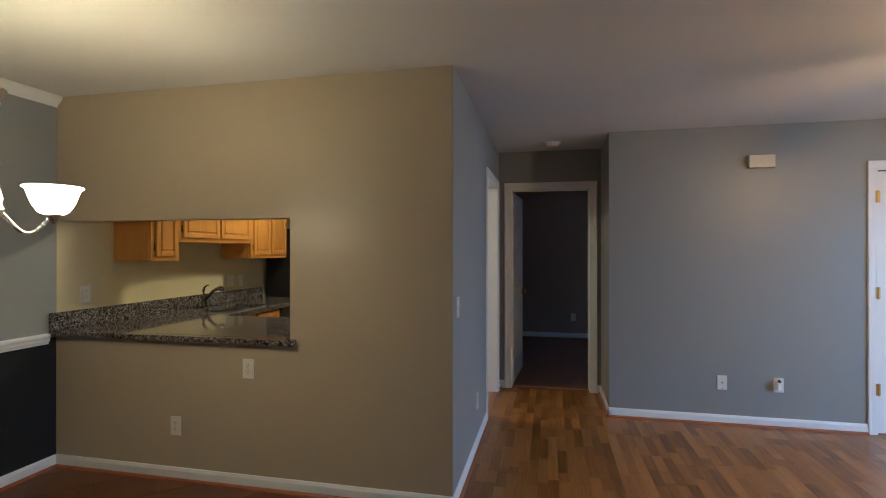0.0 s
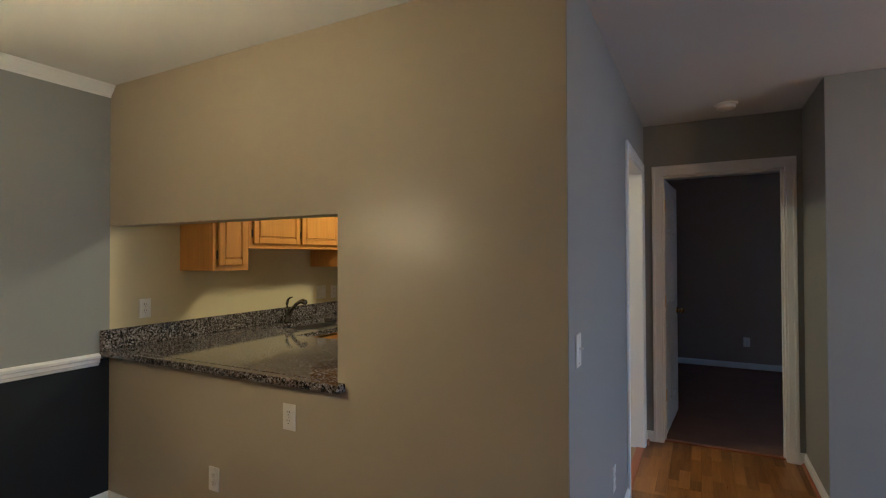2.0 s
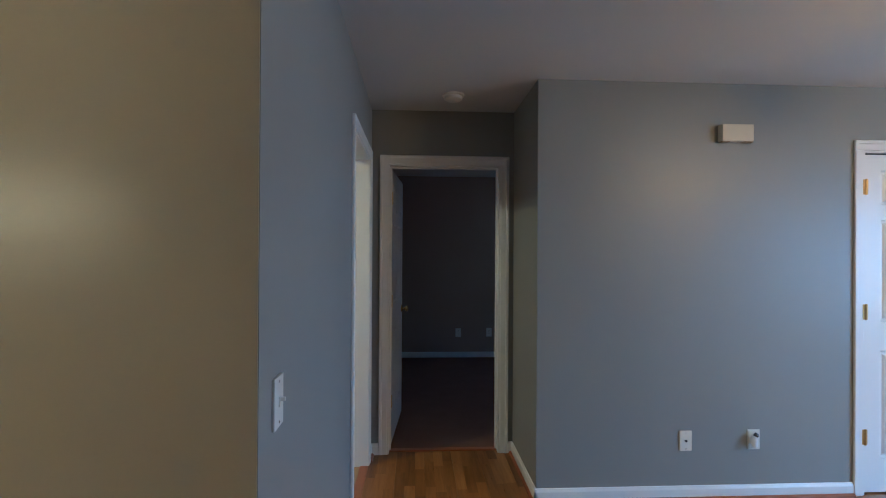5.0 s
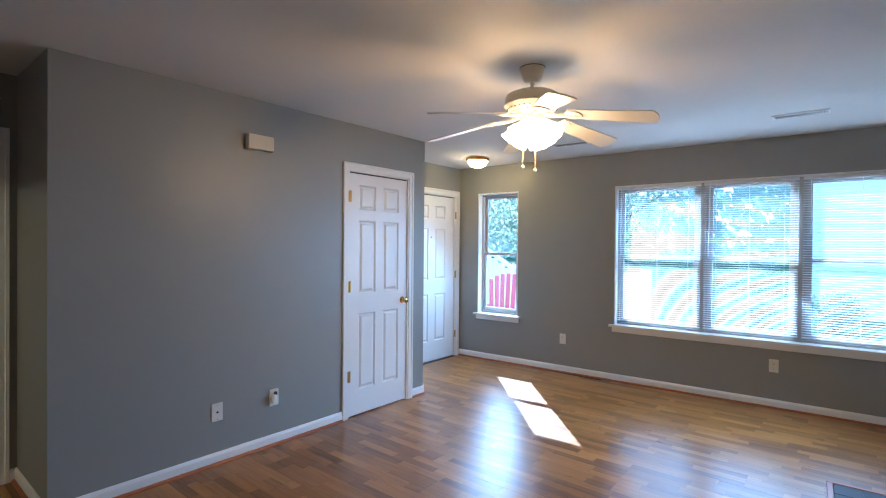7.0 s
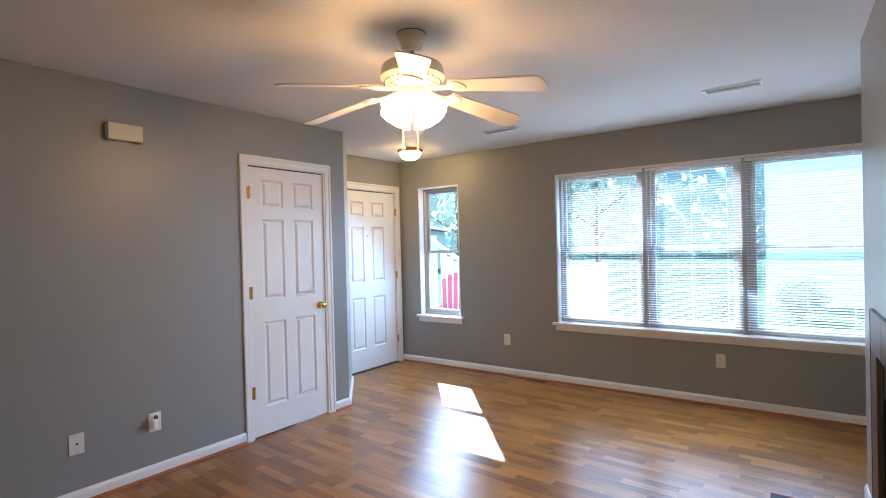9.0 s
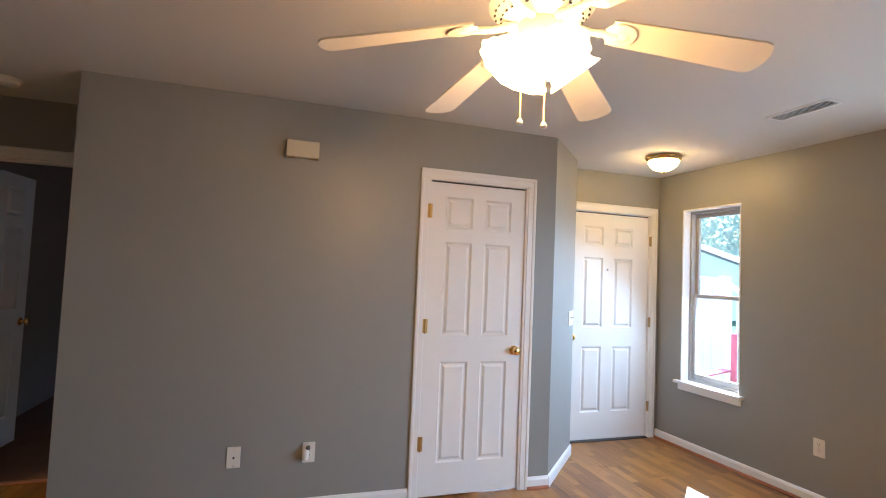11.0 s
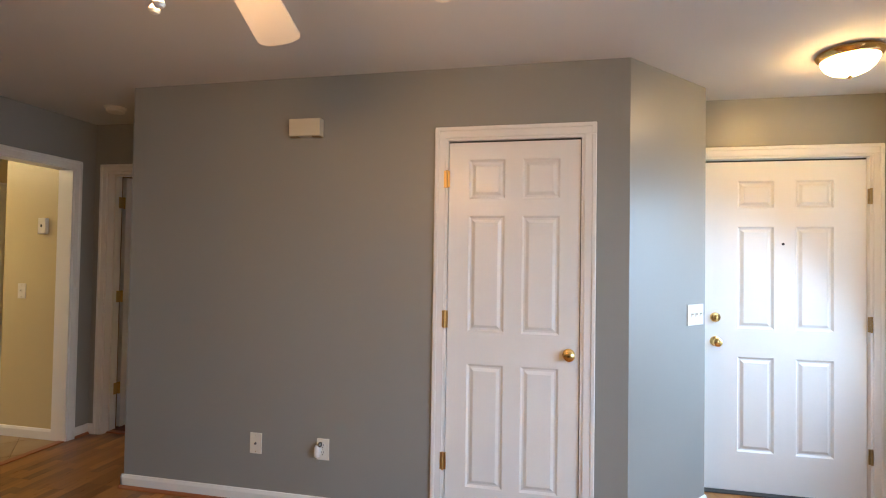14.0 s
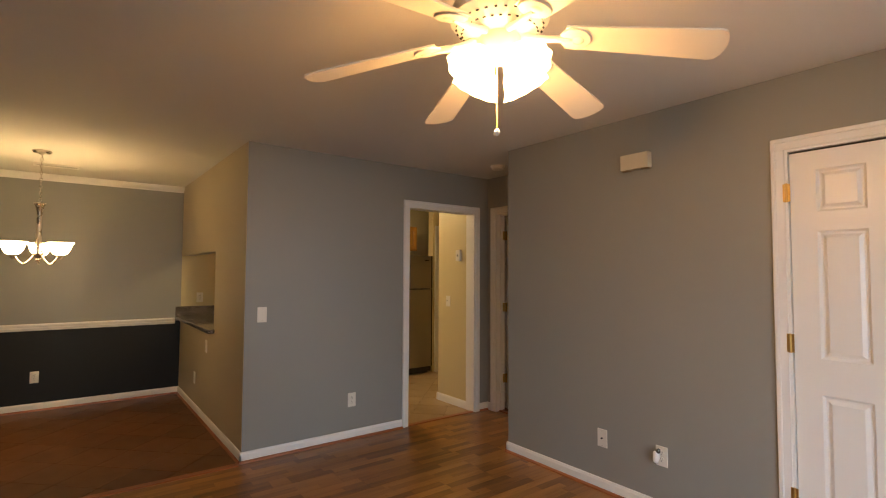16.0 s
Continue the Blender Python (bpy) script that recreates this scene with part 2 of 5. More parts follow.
FANWHITE = material("cream_fan_enamel", (0.74, 0.70, 0.62), 0.3, vary=0.03, scale=6, grain=90, bump=0.03)
CONCRETE = material("patio_concrete", (0.55, 0.53, 0.50), 0.85, vary=0.12, scale=2, grain=60, bump=0.5)
GRASS = material("lawn", (0.075, 0.115, 0.06), 0.95, vary=0.35, scale=0.6, grain=40, bump=1.0, spec=0.05)
SIDING = material("white_siding", (0.78, 0.78, 0.76), 0.5, vary=0.04, scale=2, grain=50, bump=0.1)
ROOF = material("grey_shingles", (0.13, 0.125, 0.12), 0.9, vary=0.3, scale=3, grain=25, bump=0.6)
REDPAINT = material("red_plastic", (0.56, 0.12, 0.17), 0.5, vary=0.08, scale=4, grain=60, bump=0.05)
BARK = material("bark", (0.12, 0.085, 0.06), 0.9, vary=0.35, scale=6, grain=30, bump=1.0)
LEAF = leaf_material("leaves", (0.11, 0.13, 0.10))
SHRUB = leaf_material("shrub_leaves", (0.09, 0.125, 0.10))
# far leaves emit a pale blue glow that imitates aerial haze
HAZE_GLOW = leaf_material("haze_glow_leaves", (0.10, 0.13, 0.11))
HAZE_GLOW.node_tree.nodes["Principled BSDF"].inputs["Emission Color"].default_value = (0.70, 0.95, 1.0, 1)
HAZE_GLOW.node_tree.nodes["Principled BSDF"].inputs["Emission Strength"].default_value = 0.12
TAUPE = material("taupe_wall_paint", (0.30, 0.235, 0.19), 0.5, vary=0.03, scale=1.2, grain=220, bump=0.12)
DARKWALL = material("dark_brown_wall_paint", (0.022, 0.015, 0.011), 0.6, vary=0.06, scale=1.2, grain=220, bump=0.12)


# ---- mesh helpers ----
def box(bm, lo, hi, m=None):
    """A box from corner to corner, moved by the pose m where given."""
    ps = [Vector((x, y, z)) for x in (lo[0], hi[0]) for y in (lo[1], hi[1]) for z in (lo[2], hi[2])]
    if m is not None:
        ps = [m @ p for p in ps]
    v = [bm.verts.new(p) for p in ps]
    for f in ((0, 1, 3, 2), (4, 6, 7, 5), (0, 4, 5, 1), (2, 3, 7, 6), (0, 2, 6, 4), (1, 5, 7, 3)):
        bm.faces.new([v[i] for i in f])
    return v


def soft_box(bm, lo, hi, r=0.004, m=None, seg=1):
    """A box with rounded edges."""
    t = bmesh.new()
    box(t, lo, hi)
    bmesh.ops.bevel(t, geom=t.edges[:], offset=r, segments=seg, profile=0.7, affect="EDGES")
    merge(bm, t, m)


def merge(bm, t, m=None):
    if m is not None:
        bmesh.ops.transform(t, matrix=m, verts=t.verts)
    me = bpy.data.meshes.new("tmp")
    t.to_mesh(me)
    t.free()
    bm.from_mesh(me)
    bpy.data.meshes.remove(me)


def prism(bm, poly, z0, z1):
    """A plan polygon, extruded."""
    a = [bm.verts.new((x, y, z0)) for x, y in poly]
    b = [bm.verts.new((x, y, z1)) for x, y in poly]
    bm.faces.new(a[::-1])
    bm.faces.new(b)
    for i in range(len(poly)):
        j = (i + 1) % len(poly)
        bm.faces.new((a[i], a[j], b[j], b[i]))


def run(bm, p0, p1, out, profile):
    """A moulding from p0 to p1 (plan points): profile of (out, z), closed."""
    o = Vector((out[0], out[1])).normalized()
    ends = []
    for p in (p0, p1):
        ends.append([bm.verts.new((p[0] + o.x * d, p[1] + o.y * d, z)) for d, z in profile])
    a, b = ends
    bm.faces.new(a)
    bm.faces.new(b[::-1])
    for i in range(len(profile)):
        j = (i + 1) % len(profile)
        bm.faces.new((a[i], b[i], b[j], a[j]))


def lathe(bm, profile, m=None, n=24, ruffle=0.0, petals=0, cap=True):
    """A profile of (radius, z) turned about z; ruffle waves the rim."""
    rings = []
    zs = [z for r, z in profile]
    for r, z in profile:
        ring = []
        for i in range(n):
            a = 2 * math.pi * i / n
            k = 1.0
            if petals:
                w = z / max(zs)
                k = 1 + ruffle * w * w * math.cos(petals * a)
            p = Vector((max(r, 1e-4) * k * math.cos(a), max(r, 1e-4) * k * math.sin(a), z))
            ring.append(bm.verts.new(m @ p if m is not None else p))
        rings.append(ring)
    for a, b in zip(rings, rings[1:]):
        for i in range(n):
            j = (i + 1) % n
            bm.faces.new((a[i], a[j], b[j], b[i]))
    if cap:
        bm.faces.new(rings[0][::-1])
        bm.faces.new(rings[-1])


def tube(bm, pts, radius, n=8):
    """A round bar along points; radius one number or one a point."""
    rings = []
    for i, p in enumerate(pts):
        p = Vector(p)
        d = (Vector(pts[min(i + 1, len(pts) - 1)]) - Vector(pts[max(i - 1, 0)])).normalized()
        u = d.orthogonal().normalized() if abs(d.z) < 0.999 else Vector((1, 0, 0))
        if abs(d.z) < 0.999:
            u = d.cross(Vector((0, 0, 1))).normalized()
        w = d.cross(u).normalized()
        r = radius[i] if isinstance(radius, (list, tuple)) else radius
        rings.append([bm.verts.new(p + r * (math.cos(2 * math.pi * k / n) * u + math.sin(2 * math.pi * k / n) * w)) for k in range(n)])
    for a, b in zip(rings, rings[1:]):
        for i in range(n):
            j = (i + 1) % n
            bm.faces.new((a[i], a[j], b[j], b[i]))
    bm.faces.new(rings[0][::-1])
    bm.faces.new(rings[-1])


def mesh_of(name, bm, mat, smooth=False):
    bmesh.ops.recalc_face_normals(bm, faces=bm.faces[:])
    me = bpy.data.meshes.new(name)
    bm.to_mesh(me)
    bm.free()
    me.materials.append(mat)
    if smooth:
        me.polygons.foreach_set("use_smooth", [True] * len(me.polygons))
        me.set_sharp_from_angle(angle=radians(35))
    return me


def part(name, bm, mat, parent, label="", smooth=False):
    ob = new(name, mesh_of(name, bm, mat, smooth))
    ob.parent = parent
    if label:
        ob["label"] = label
    return ob


def solid(name, bm, mat, label, category, kind="", smooth=False, group=""):
    return tagged(new(name, mesh_of(name, bm, mat, smooth)), label, category, group, kind)


def empty(name, m, label, category, group="", kind=""):
    ob = new(name)
    ob.matrix_world = m
    return tagged(ob, label, category, group, kind)


def piece(name, me, m, parent):
    ob = new(name, me)
    ob.parent = parent
    ob.matrix_basis = m
    return ob


CH = 2.44   # ceiling height


def wall(name, axis, a0, a1, f0, f1, mat, label, holes=(), z0=0.0, z1=CH):
    """A wall along x or y from a0 to a1, between its two faces, with openings (from, to, bottom, top)."""
    bm = bmesh.new()

    def put(a, b, lo, hi):
        if b - a > 1e-4 and hi - lo > 1e-4:
            if axis == "x":
                box(bm, (a, f0, lo), (b, f1, hi))
            else:
                box(bm, (f0, a, lo), (f1, b, hi))
    at = a0
    for a, b, lo, hi in sorted(holes):
        put(at, a, z0, z1)
        put(a, b, z0, lo)
        put(a, b, hi, z1)
        at = b
    put(at, a1, z0, z1)
    return solid(name, bm, mat, label, "wall", "structure")


# ---- structure ----
XW, YT, XG, YTV, YH, YF = 5.685, 3.14, 0.145, 4.93, 5.63, 5.70   # faces: windows, pass-through, kitchen side, long wall, hall end, front door
XD, YS = -2.53, -1.0
DOOR_H = 2.06
wall("wall_west_upper", "y", YS, YT, XD - 0.12, XD, GREY, "upper dining wall in light grey paint", z0=0.85)
wall("wall_west_lower", "y", YS, YT, XD - 0.12, XD - 0.001, CHARCOAL, "lower dining wall in charcoal paint below the chair rail", z1=0.85)
wall("wall_kitchen_west", "y", YT, 7.4, XD - 0.12, XD, YELLOW, "kitchen wall in straw-coloured paint")
wall("wall_pass_through", "x", XD, XG - 0.002, YT, YT + 0.12, TAN, "tan wall with a pass-through opening to the kitchen", [(XD, -0.832, 0.865, 1.618)])
wall("wall_kitchen_east", "y", YT + 0.003, YH + 0.12, XG - 0.12, XG, GREY, "grey wall with the cased kitchen doorway", [(4.618, 5.447, 0, DOOR_H)])
wall("wall_hall_end", "x", XG, 1.16, YH, YH + 0.12, GREY, "grey end wall of the hall with the bedroom doorway", [(0.262, 1.066, 0, DOOR_H)])
wall("wall_hall_east", "y", YTV, YH + 0.12, 1.16, 1.28, GREY, "grey side wall of the hall")
wall("wall_closet", "x", 1.28, 4.01, YTV, YTV + 0.12, GREY, "long grey living room wall with the closet door", [(3.128, 3.845, 0, DOOR_H)])
bm = bmesh.new()
prism(bm, [(4.01, YTV), (4.065, YTV), (4.57, 5.455), (4.57, YF), (4.45, YF), (4.45, 5.505), (4.01, 5.05)], 0, CH)
solid("wall_angled", bm, GREY, "angled grey wall beside the front door", "wall", "structure")
wall("wall_front_door", "x", 4.45, XW + 0.15, YF, YF + 0.14, GREY, "grey entry wall with the front door", [(4.625, 5.555, 0, 2.08)])
window_wall = wall("wall_windows", "y", 0.70, YF + 0.004, XW, XW + 0.15, GREY, "grey wall with a narrow window and a triple window", [(4.845, 5.417, 0.56, 2.10), (1.24, 3.686, 0.585, 2.088)])
window_wall.matrix_world = WIN
wall("wall_alcove", "x", 4.45, XW + 0.25, 0.78, 0.90, GREY, "grey wall of the alcove beside the chimney breast")
wall("wall_south", "x", XD, 2.64, YS - 0.12, YS, GREY, "plain grey wall closing the dining area")
BREAST = pose(2.52, 1.307, 0, 0, 0, 2.46)
bm = bmesh.new()
for lo, hi in (((0.004, -0.5, 0), (0.55, 0, CH)), ((1.5, -0.5, 0), (2.052, 0, CH)), ((0.55, -0.5, 0.88), (1.5, 0, CH))):
    box(bm, lo, hi, BREAST)
solid("wall_chimney_breast", bm, GREY, "grey chimney breast around the fireplace", "wall", "structure")
wall("wall_dining_east", "y", YS, 1.3055, 2.514, 2.64, DARKWALL, "dark brown accent wall beside the fireplace")
wall("wall_kitchen_stub", "x", -0.49, XG - 0.12, 5.45, 5.57, YELLOW, "straw-painted stub wall inside the kitchen doorway")
wall("wall_kitchen_inner", "y", 5.57, 7.4, -0.49, -0.37, YELLOW, "straw-painted kitchen side wall")
wall("wall_kitchen_north", "x", XD - 0.12, -0.37, 7.4, 7.52, YELLOW, "straw-painted kitchen end wall")
wall("wall_pantry", "y", 6.28, 7.4, -1.86, -1.75, YELLOW, "straw-painted wall with the louvred pantry door", [(6.37, 7.12, 0, DOOR_H)])
wall("wall_bedroom_west", "y", YH + 0.12, 8.75, -0.05, 0.06, TAUPE, "dim taupe bedroom wall")
wall("wall_bedroom_north", "x", -0.05, 3.6, 8.75, 8.87, TAUPE, "dim taupe bedroom end wall")
# the opening is out of view, added to brighten the bedroom
wall("wall_bedroom_east", "y", 5.05, 8.75, 3.5, 3.6, TAUPE, "dim taupe bedroom side wall with an added opening for daylight", [(6.95, 7.68, 0.95, 1.68)])
wall("wall_bedroom_south", "x", 1.28, 3.5, YH, YH + 0.12, TAUPE, "dim taupe wall between bedroom and closet")
bm = bmesh.new()
prism(bm, [(XD - 0.12, YS - 0.12), (XW + 0.36, YS - 0.12), (XW + 0.36, YF + 0.14), (3.6, YF + 0.14), (3.6, 8.87), (XD - 0.12, 8.87)], CH, CH + 0.12)
solid("ceiling", bm, CEIL, "white painted ceiling", "ceiling", "structure")
bm = bmesh.new()
prism(bm, [(XG, YS), (2.60, YS), (2.60, 0.80), (XW + 0.2, 0.80), (XW + 0.2, 3.8), (XW + 0.1, YF + 0.14), (XG, YF + 0.14)], -0.16, -0.009)
floor = solid("floor_living", bm, UNDERLAY, "oak laminate floor of the living room and hall", "floor", "structure")
bm = bmesh.new()
box(bm, (XD, YS, -0.16), (XG, YT, -0.004))
floor_dining = solid("floor_dining", bm, GROUT, "brown tiled dining floor laid on the diagonal", "floor", "structure")
bm = bmesh.new()
box(bm, (XD, YT, -0.16), (XG, 7.4, -0.004))
floor_kitchen = solid("floor_kitchen", bm, GROUT, "beige tiled kitchen floor", "floor", "structure")
bm = bmesh.new()
prism(bm, [(0.06, YH + 0.12), (XG, YH + 0.12), (XG, YH + 0.06), (3.5, YH + 0.06), (3.5, 8.75), (0.06, 8.75)], -0.0085, 0.006)
solid("floor_bedroom", bm, CARPET, "dark brown bedroom carpet", "floor", "structure")
bm = bmesh.new()
box(bm, (-600, -600, -0.5), (600, 600, -0.17))
solid("ground", bm, GRASS, "lawn reaching to the horizon", "ground", "structure")
bm = bmesh.new()
box(bm, (XW + 0.152, 0.0, -0.3), (8.2, 9.0, -0.09))
solid("patio", bm, CONCRETE, "pale concrete patio outside the windows", "patio", "structure")


# ---- baseboards, crown and chair rail ----
BASE = [(0, 0.0), (0.013, 0.0), (0.013, 0.060), (0.009, 0.070), (0.006, 0.077), (0, 0.079)]
SHOE = [(0.0135, 0.0), (0.029, 0.0), (0.027, 0.009), (0.021, 0.015), (0.0135, 0.018)]


def at_breast(u):
    p = BREAST @ Vector((u, 0, 0))
    return (p.x, p.y)


BN = (BREAST.to_3x3() @ Vector((0, 1, 0)))[:2]
e = 0.013
for p0, p1, out, shoe in (
        ((XD, YS), (XD, YT), (1, 0), 1), ((XD, YT), (XG + e, YT), (0, -1), 1), ((XG, YT - e), (XG, 4.56), (1, 0), 1),
        ((XG, 5.505), (XG, YH), (1, 0), 1), ((XG, YH), (0.204, YH), (0, -1), 0), ((1.124, YH), (1.16, YH), (0, -1), 0),
        ((1.16, YTV - e), (1.16, YH), (-1, 0), 1), ((1.16 - e, YTV), (3.070, YTV), (0, -1), 1), ((3.903, YTV), (4.065, YTV), (0, -1), 1),
        ((4.065, YTV), (4.576, 5.461), (0.525, -0.505), 0), ((4.57, 5.455), (4.57, YF), (1, 0), 0), ((WIN @ Vector((XW, 0.9, 0)))[:2], (WIN @ Vector((XW, YF, 0)))[:2], (-WIN.col[0].x, -WIN.col[0].y), 1),
        ((4.57, 0.9), (XW + 0.19, 0.9), (0, 1), 1), ((4.57, 0.9), (4.57, 1.395), (1, 0), 0), (at_breast(-e), at_breast(0.385), BN, 0),
        (at_breast(1.683), at_breast(2.06), BN, 0), ((2.514, YS), (2.514, 1.307), (-1, 0), 0), ((XD, YS), (2.522, YS), (0, 1), 0),
        ((0.06, 8.75), (3.5, 8.75), (0, -1), 0), ((-0.49 - e, 5.45), (XG - 0.12, 5.45), (0, -1), 0), ((-0.49, 5.45), (-0.49, 7.4), (-1, 0), 0)):
    bm = bmesh.new()
    run(bm, p0, p1, out, BASE)
    solid("baseboard", bm, WHITE, "white painted baseboard", "baseboard", "structure")
    if shoe:
        bm = bmesh.new()
        run(bm, p0, p1, out, SHOE)
        solid("shoe_moulding", bm, CHERRY, "thin reddish wooden shoe moulding", "trim", "structure")
bm = bmesh.new()
run(bm, (XD, YS), (XD, YT - 0.001), (1, 0), [(0, 2.372), (0.007, 2.370), (0.010, 2.385), (0.018, 2.391), (0.038, 2.414), (0.044, 2.426), (0.050, 2.428), (0.050, 2.4395), (0, 2.4395)])
solid("crown_moulding", bm, WHITE, "white crown moulding above the dining wall", "trim", "structure")
bm = bmesh.new()
run(bm, (XD, YS), (XD, YT - 0.06), (1, 0), [(0, 0.815), (0.008, 0.818), (0.012, 0.832), (0.020, 0.838), (0.020, 0.856), (0.030, 0.862), (0.030, 0.876), (0.016, 0.884), (0, 0.886)])
solid("chair_rail", bm, WHITE, "white chair rail between grey and charcoal paint", "trim", "structure")

for name, lo, hi, label in (("threshold_dining", (XG - 0.002, YS, -0.002), (XG + 0.058, YT - 0.032, 0.008), "reddish wooden strip between tile and laminate"),
                            ("threshold_kitchen", (XG - 0.05, 4.632, -0.002), (XG + 0.006, 5.433, 0.008), "reddish wooden kitchen threshold"),
                            ("threshold_bedroom", (0.276, YH + 0.035, -0.002), (1.052, YH + 0.085, 0.010), "reddish wooden bedroom threshold")):
    bm = bmesh.new()
    soft_box(bm, lo, hi, 0.004)
    solid(name, bm, CHERRY, label, "threshold", "structure")


# ---- doors ----
def cased(name, m, width, height, depth, label, both=False):
    """A door's opening: casing on the room's side and jambs; x runs across the opening from 0, y into the wall."""
    top = empty(name, m, label, "door", kind="structure")
    c = 0.058
    for pname, lo, hi in (("casing", (-c, 0, 0), (0, 0, height)), ("casing", (width, 0, 0), (width + c, 0, height)), ("casing", (-c, 0, height), (width + c, 0, height + c))):
        bm = bmesh.new()
        soft_box(bm, (lo[0], -0.012, lo[2]), (hi[0], -0.0005, hi[2]), 0.002)
        if hi[2] > height:
            soft_box(bm, (lo[0] - 0.001, -0.018, hi[2] - 0.022), (hi[0] + 0.001, -0.0005, hi[2] + 0.001), 0.004)
            for xa, xb in ((lo[0] - 0.001, lo[0] + 0.022), (hi[0] - 0.022, hi[0] + 0.001)):
                soft_box(bm, (xa, -0.0178, height), (xb, -0.0005, hi[2] - 0.018), 0.002)
        elif lo[0] < 0:
            soft_box(bm, (lo[0] - 0.001, -0.018, 0), (lo[0] + 0.022, -0.0005, height + 0.001), 0.004)
        else:
            soft_box(bm, (hi[0] - 0.022, -0.018, 0), (hi[0] + 0.001, -0.0005, height + 0.001), 0.004)
        part(pname, bm, WHITE, top)
    for lo, hi in (((0, 0, 0), (0.013, depth, height)), ((width - 0.013, 0, 0), (width, depth, height)), ((0.013, 0, height - 0.013), (width - 0.013, depth, height))):
        bm = bmesh.new()
        box(bm, (lo[0], lo[1] - 0.004, lo[2]), (hi[0], hi[1] + 0.004, hi[2]))
        part("jamb", bm, WHITE, top)
    return top


def door_leaf(parent, m, w, h, cols, rows):
    """A moulded six-panel leaf: x from 0 to w, front at y = 0, raised panels between stiles and rails."""
    xs, zs, z0 = [0, *cols, w], [0, *rows, h], 0.010
    bm = bmesh.new()
    soft_box(bm, (0, 0.011, z0), (w, 0.026, h), 0.001)
    for i in range(len(xs) - 1):
        for j in range(len(zs) - 1):
            if not (i % 2 and j % 2):
                box(bm, (xs[i], 0, max(z0, zs[j])), (xs[i + 1], 0.036, zs[j + 1]))
    leaf = part("leaf", bm, WHITE, parent)
    leaf.matrix_basis = m
    for i in range(1, len(xs) - 1, 2):
        for j in range(1, len(zs) - 1, 2):
            bm = bmesh.new()
            for y0, y1, a, b in ((0.0105, 0.0005, 0.020, 0.036),):
                lo = [bm.verts.new((x, y0, z)) for x, z in ((xs[i] + a, zs[j] + a), (xs[i + 1] - a, zs[j] + a), (xs[i + 1] - a, zs[j + 1] - a), (xs[i] + a, zs[j + 1] - a))]
                hi = [bm.verts.new((x, y1, z)) for x, z in ((xs[i] + b, zs[j] + b), (xs[i + 1] - b, zs[j] + b), (xs[i + 1] - b, zs[j + 1] - b), (xs[i] + b, zs[j + 1] - b))]
                bm.faces.new(hi)
                for k in range(4):
                    q = (k + 1) % 4
                    bm.faces.new((lo[k], lo[q], hi[q], hi[k]))
                # sloped sticking round the field
                o = [bm.verts.new((x, 0.0, z)) for x, z in ((xs[i], zs[j]), (xs[i + 1], zs[j]), (xs[i + 1], zs[j + 1]), (xs[i], zs[j + 1]))]
                s = 0.011
                n = [bm.verts.new((x, 0.0105, z)) for x, z in ((xs[i] + s, zs[j] + s), (xs[i + 1] - s, zs[j] + s), (xs[i + 1] - s, zs[j + 1] - s), (xs[i] + s, zs[j + 1] - s))]
                for k in range(4):
                    q = (k + 1) % 4
                    bm.faces.new((o[k], o[q], n[q], n[k]))
            p = part("panel", bm, WHITE, leaf)
    return leaf


def knob(parent, x, z, mat=BRASS, r=0.028, out=0.062):
    bm = bmesh.new()
    lathe(bm, [(0.031, 0), (0.031, 0.004), (0.024, 0.009), (0.011, 0.013), (0.010, 0.028), (r * 0.7, 0.034), (r, out * 0.75), (r * 0.92, out * 0.9), (r * 0.55, out)], pose(x, 0, z, 90), 20)
    return part("knob", bm, mat, parent, "polished brass knob", True)


def hinge(parent, x, y, z, mat=HINGE):
    bm = bmesh.new()
    soft_box(bm, (x - 0.016, y, z - 0.045), (x + 0.016, y + 0.004, z + 0.045), 0.001)
    tube(bm, [(x, y - 0.003, z - 0.047), (x, y - 0.003, z + 0.047)], 0.006, 8)
    return part("hinge", bm, mat, parent, "brass hinge", True)


closet = cased("door_closet", pose(3.128, YTV, 0), 0.717, DOOR_H, 0.10, "closed white six-panel closet door with brass knob")
leaf = door_leaf(closet, pose(0.0165, 0.010, 0), 0.684, 2.036, (0.108, 0.300, 0.390, 0.582), (0.215, 0.860, 1.030, 1.645, 1.735, 1.945))
knob(leaf, 0.632, 0.935)
# recessed dark strips stand in for the shade between leaf and jamb
bm = bmesh.new()
box(bm, (0.0135, 0.017, 2.0365), (0.7035, 0.044, 2.0465))
box(bm, (0.7008, 0.017, 0.012), (0.7035, 0.044, 2.0362))
part("gap_shade", bm, SLOT, closet, "dark strip filling in the shade of the gap round the leaf")
for z in (0.35, 1.095, 1.84):
    hinge(closet, 0.008, -0.014, z)
front = cased("door_front", pose(4.625, YF, 0), 0.930, 2.08, 0.12, "closed white six-panel front door with brass locks")
leaf = door_leaf(front, pose(0.0165, 0.024, 0), 0.897, 2.050, (0.195, 0.400, 0.520, 0.725), (0.250, 0.835, 1.010, 1.645, 1.760, 1.930))
knob(leaf, 0.068, 0.925)
# dark filling along head and latch side, added as the gap's shade
bm = bmesh.new()
box(bm, (0.0135, 0.031, 2.0505), (0.9165, 0.058, 2.0615))
box(bm, (0.0135, 0.031, 0.012), (0.0162, 0.058, 2.0502))
part("front_gap_shade", bm, SLOT, front, "dark strip put in for the shaded gap at the front door")
bm = bmesh.new()
lathe(bm, [(0.030, 0), (0.030, 0.008), (0.026, 0.014), (0.012, 0.016), (0.012, 0.022)], pose(0.068, 0, 1.075, 90), 20)
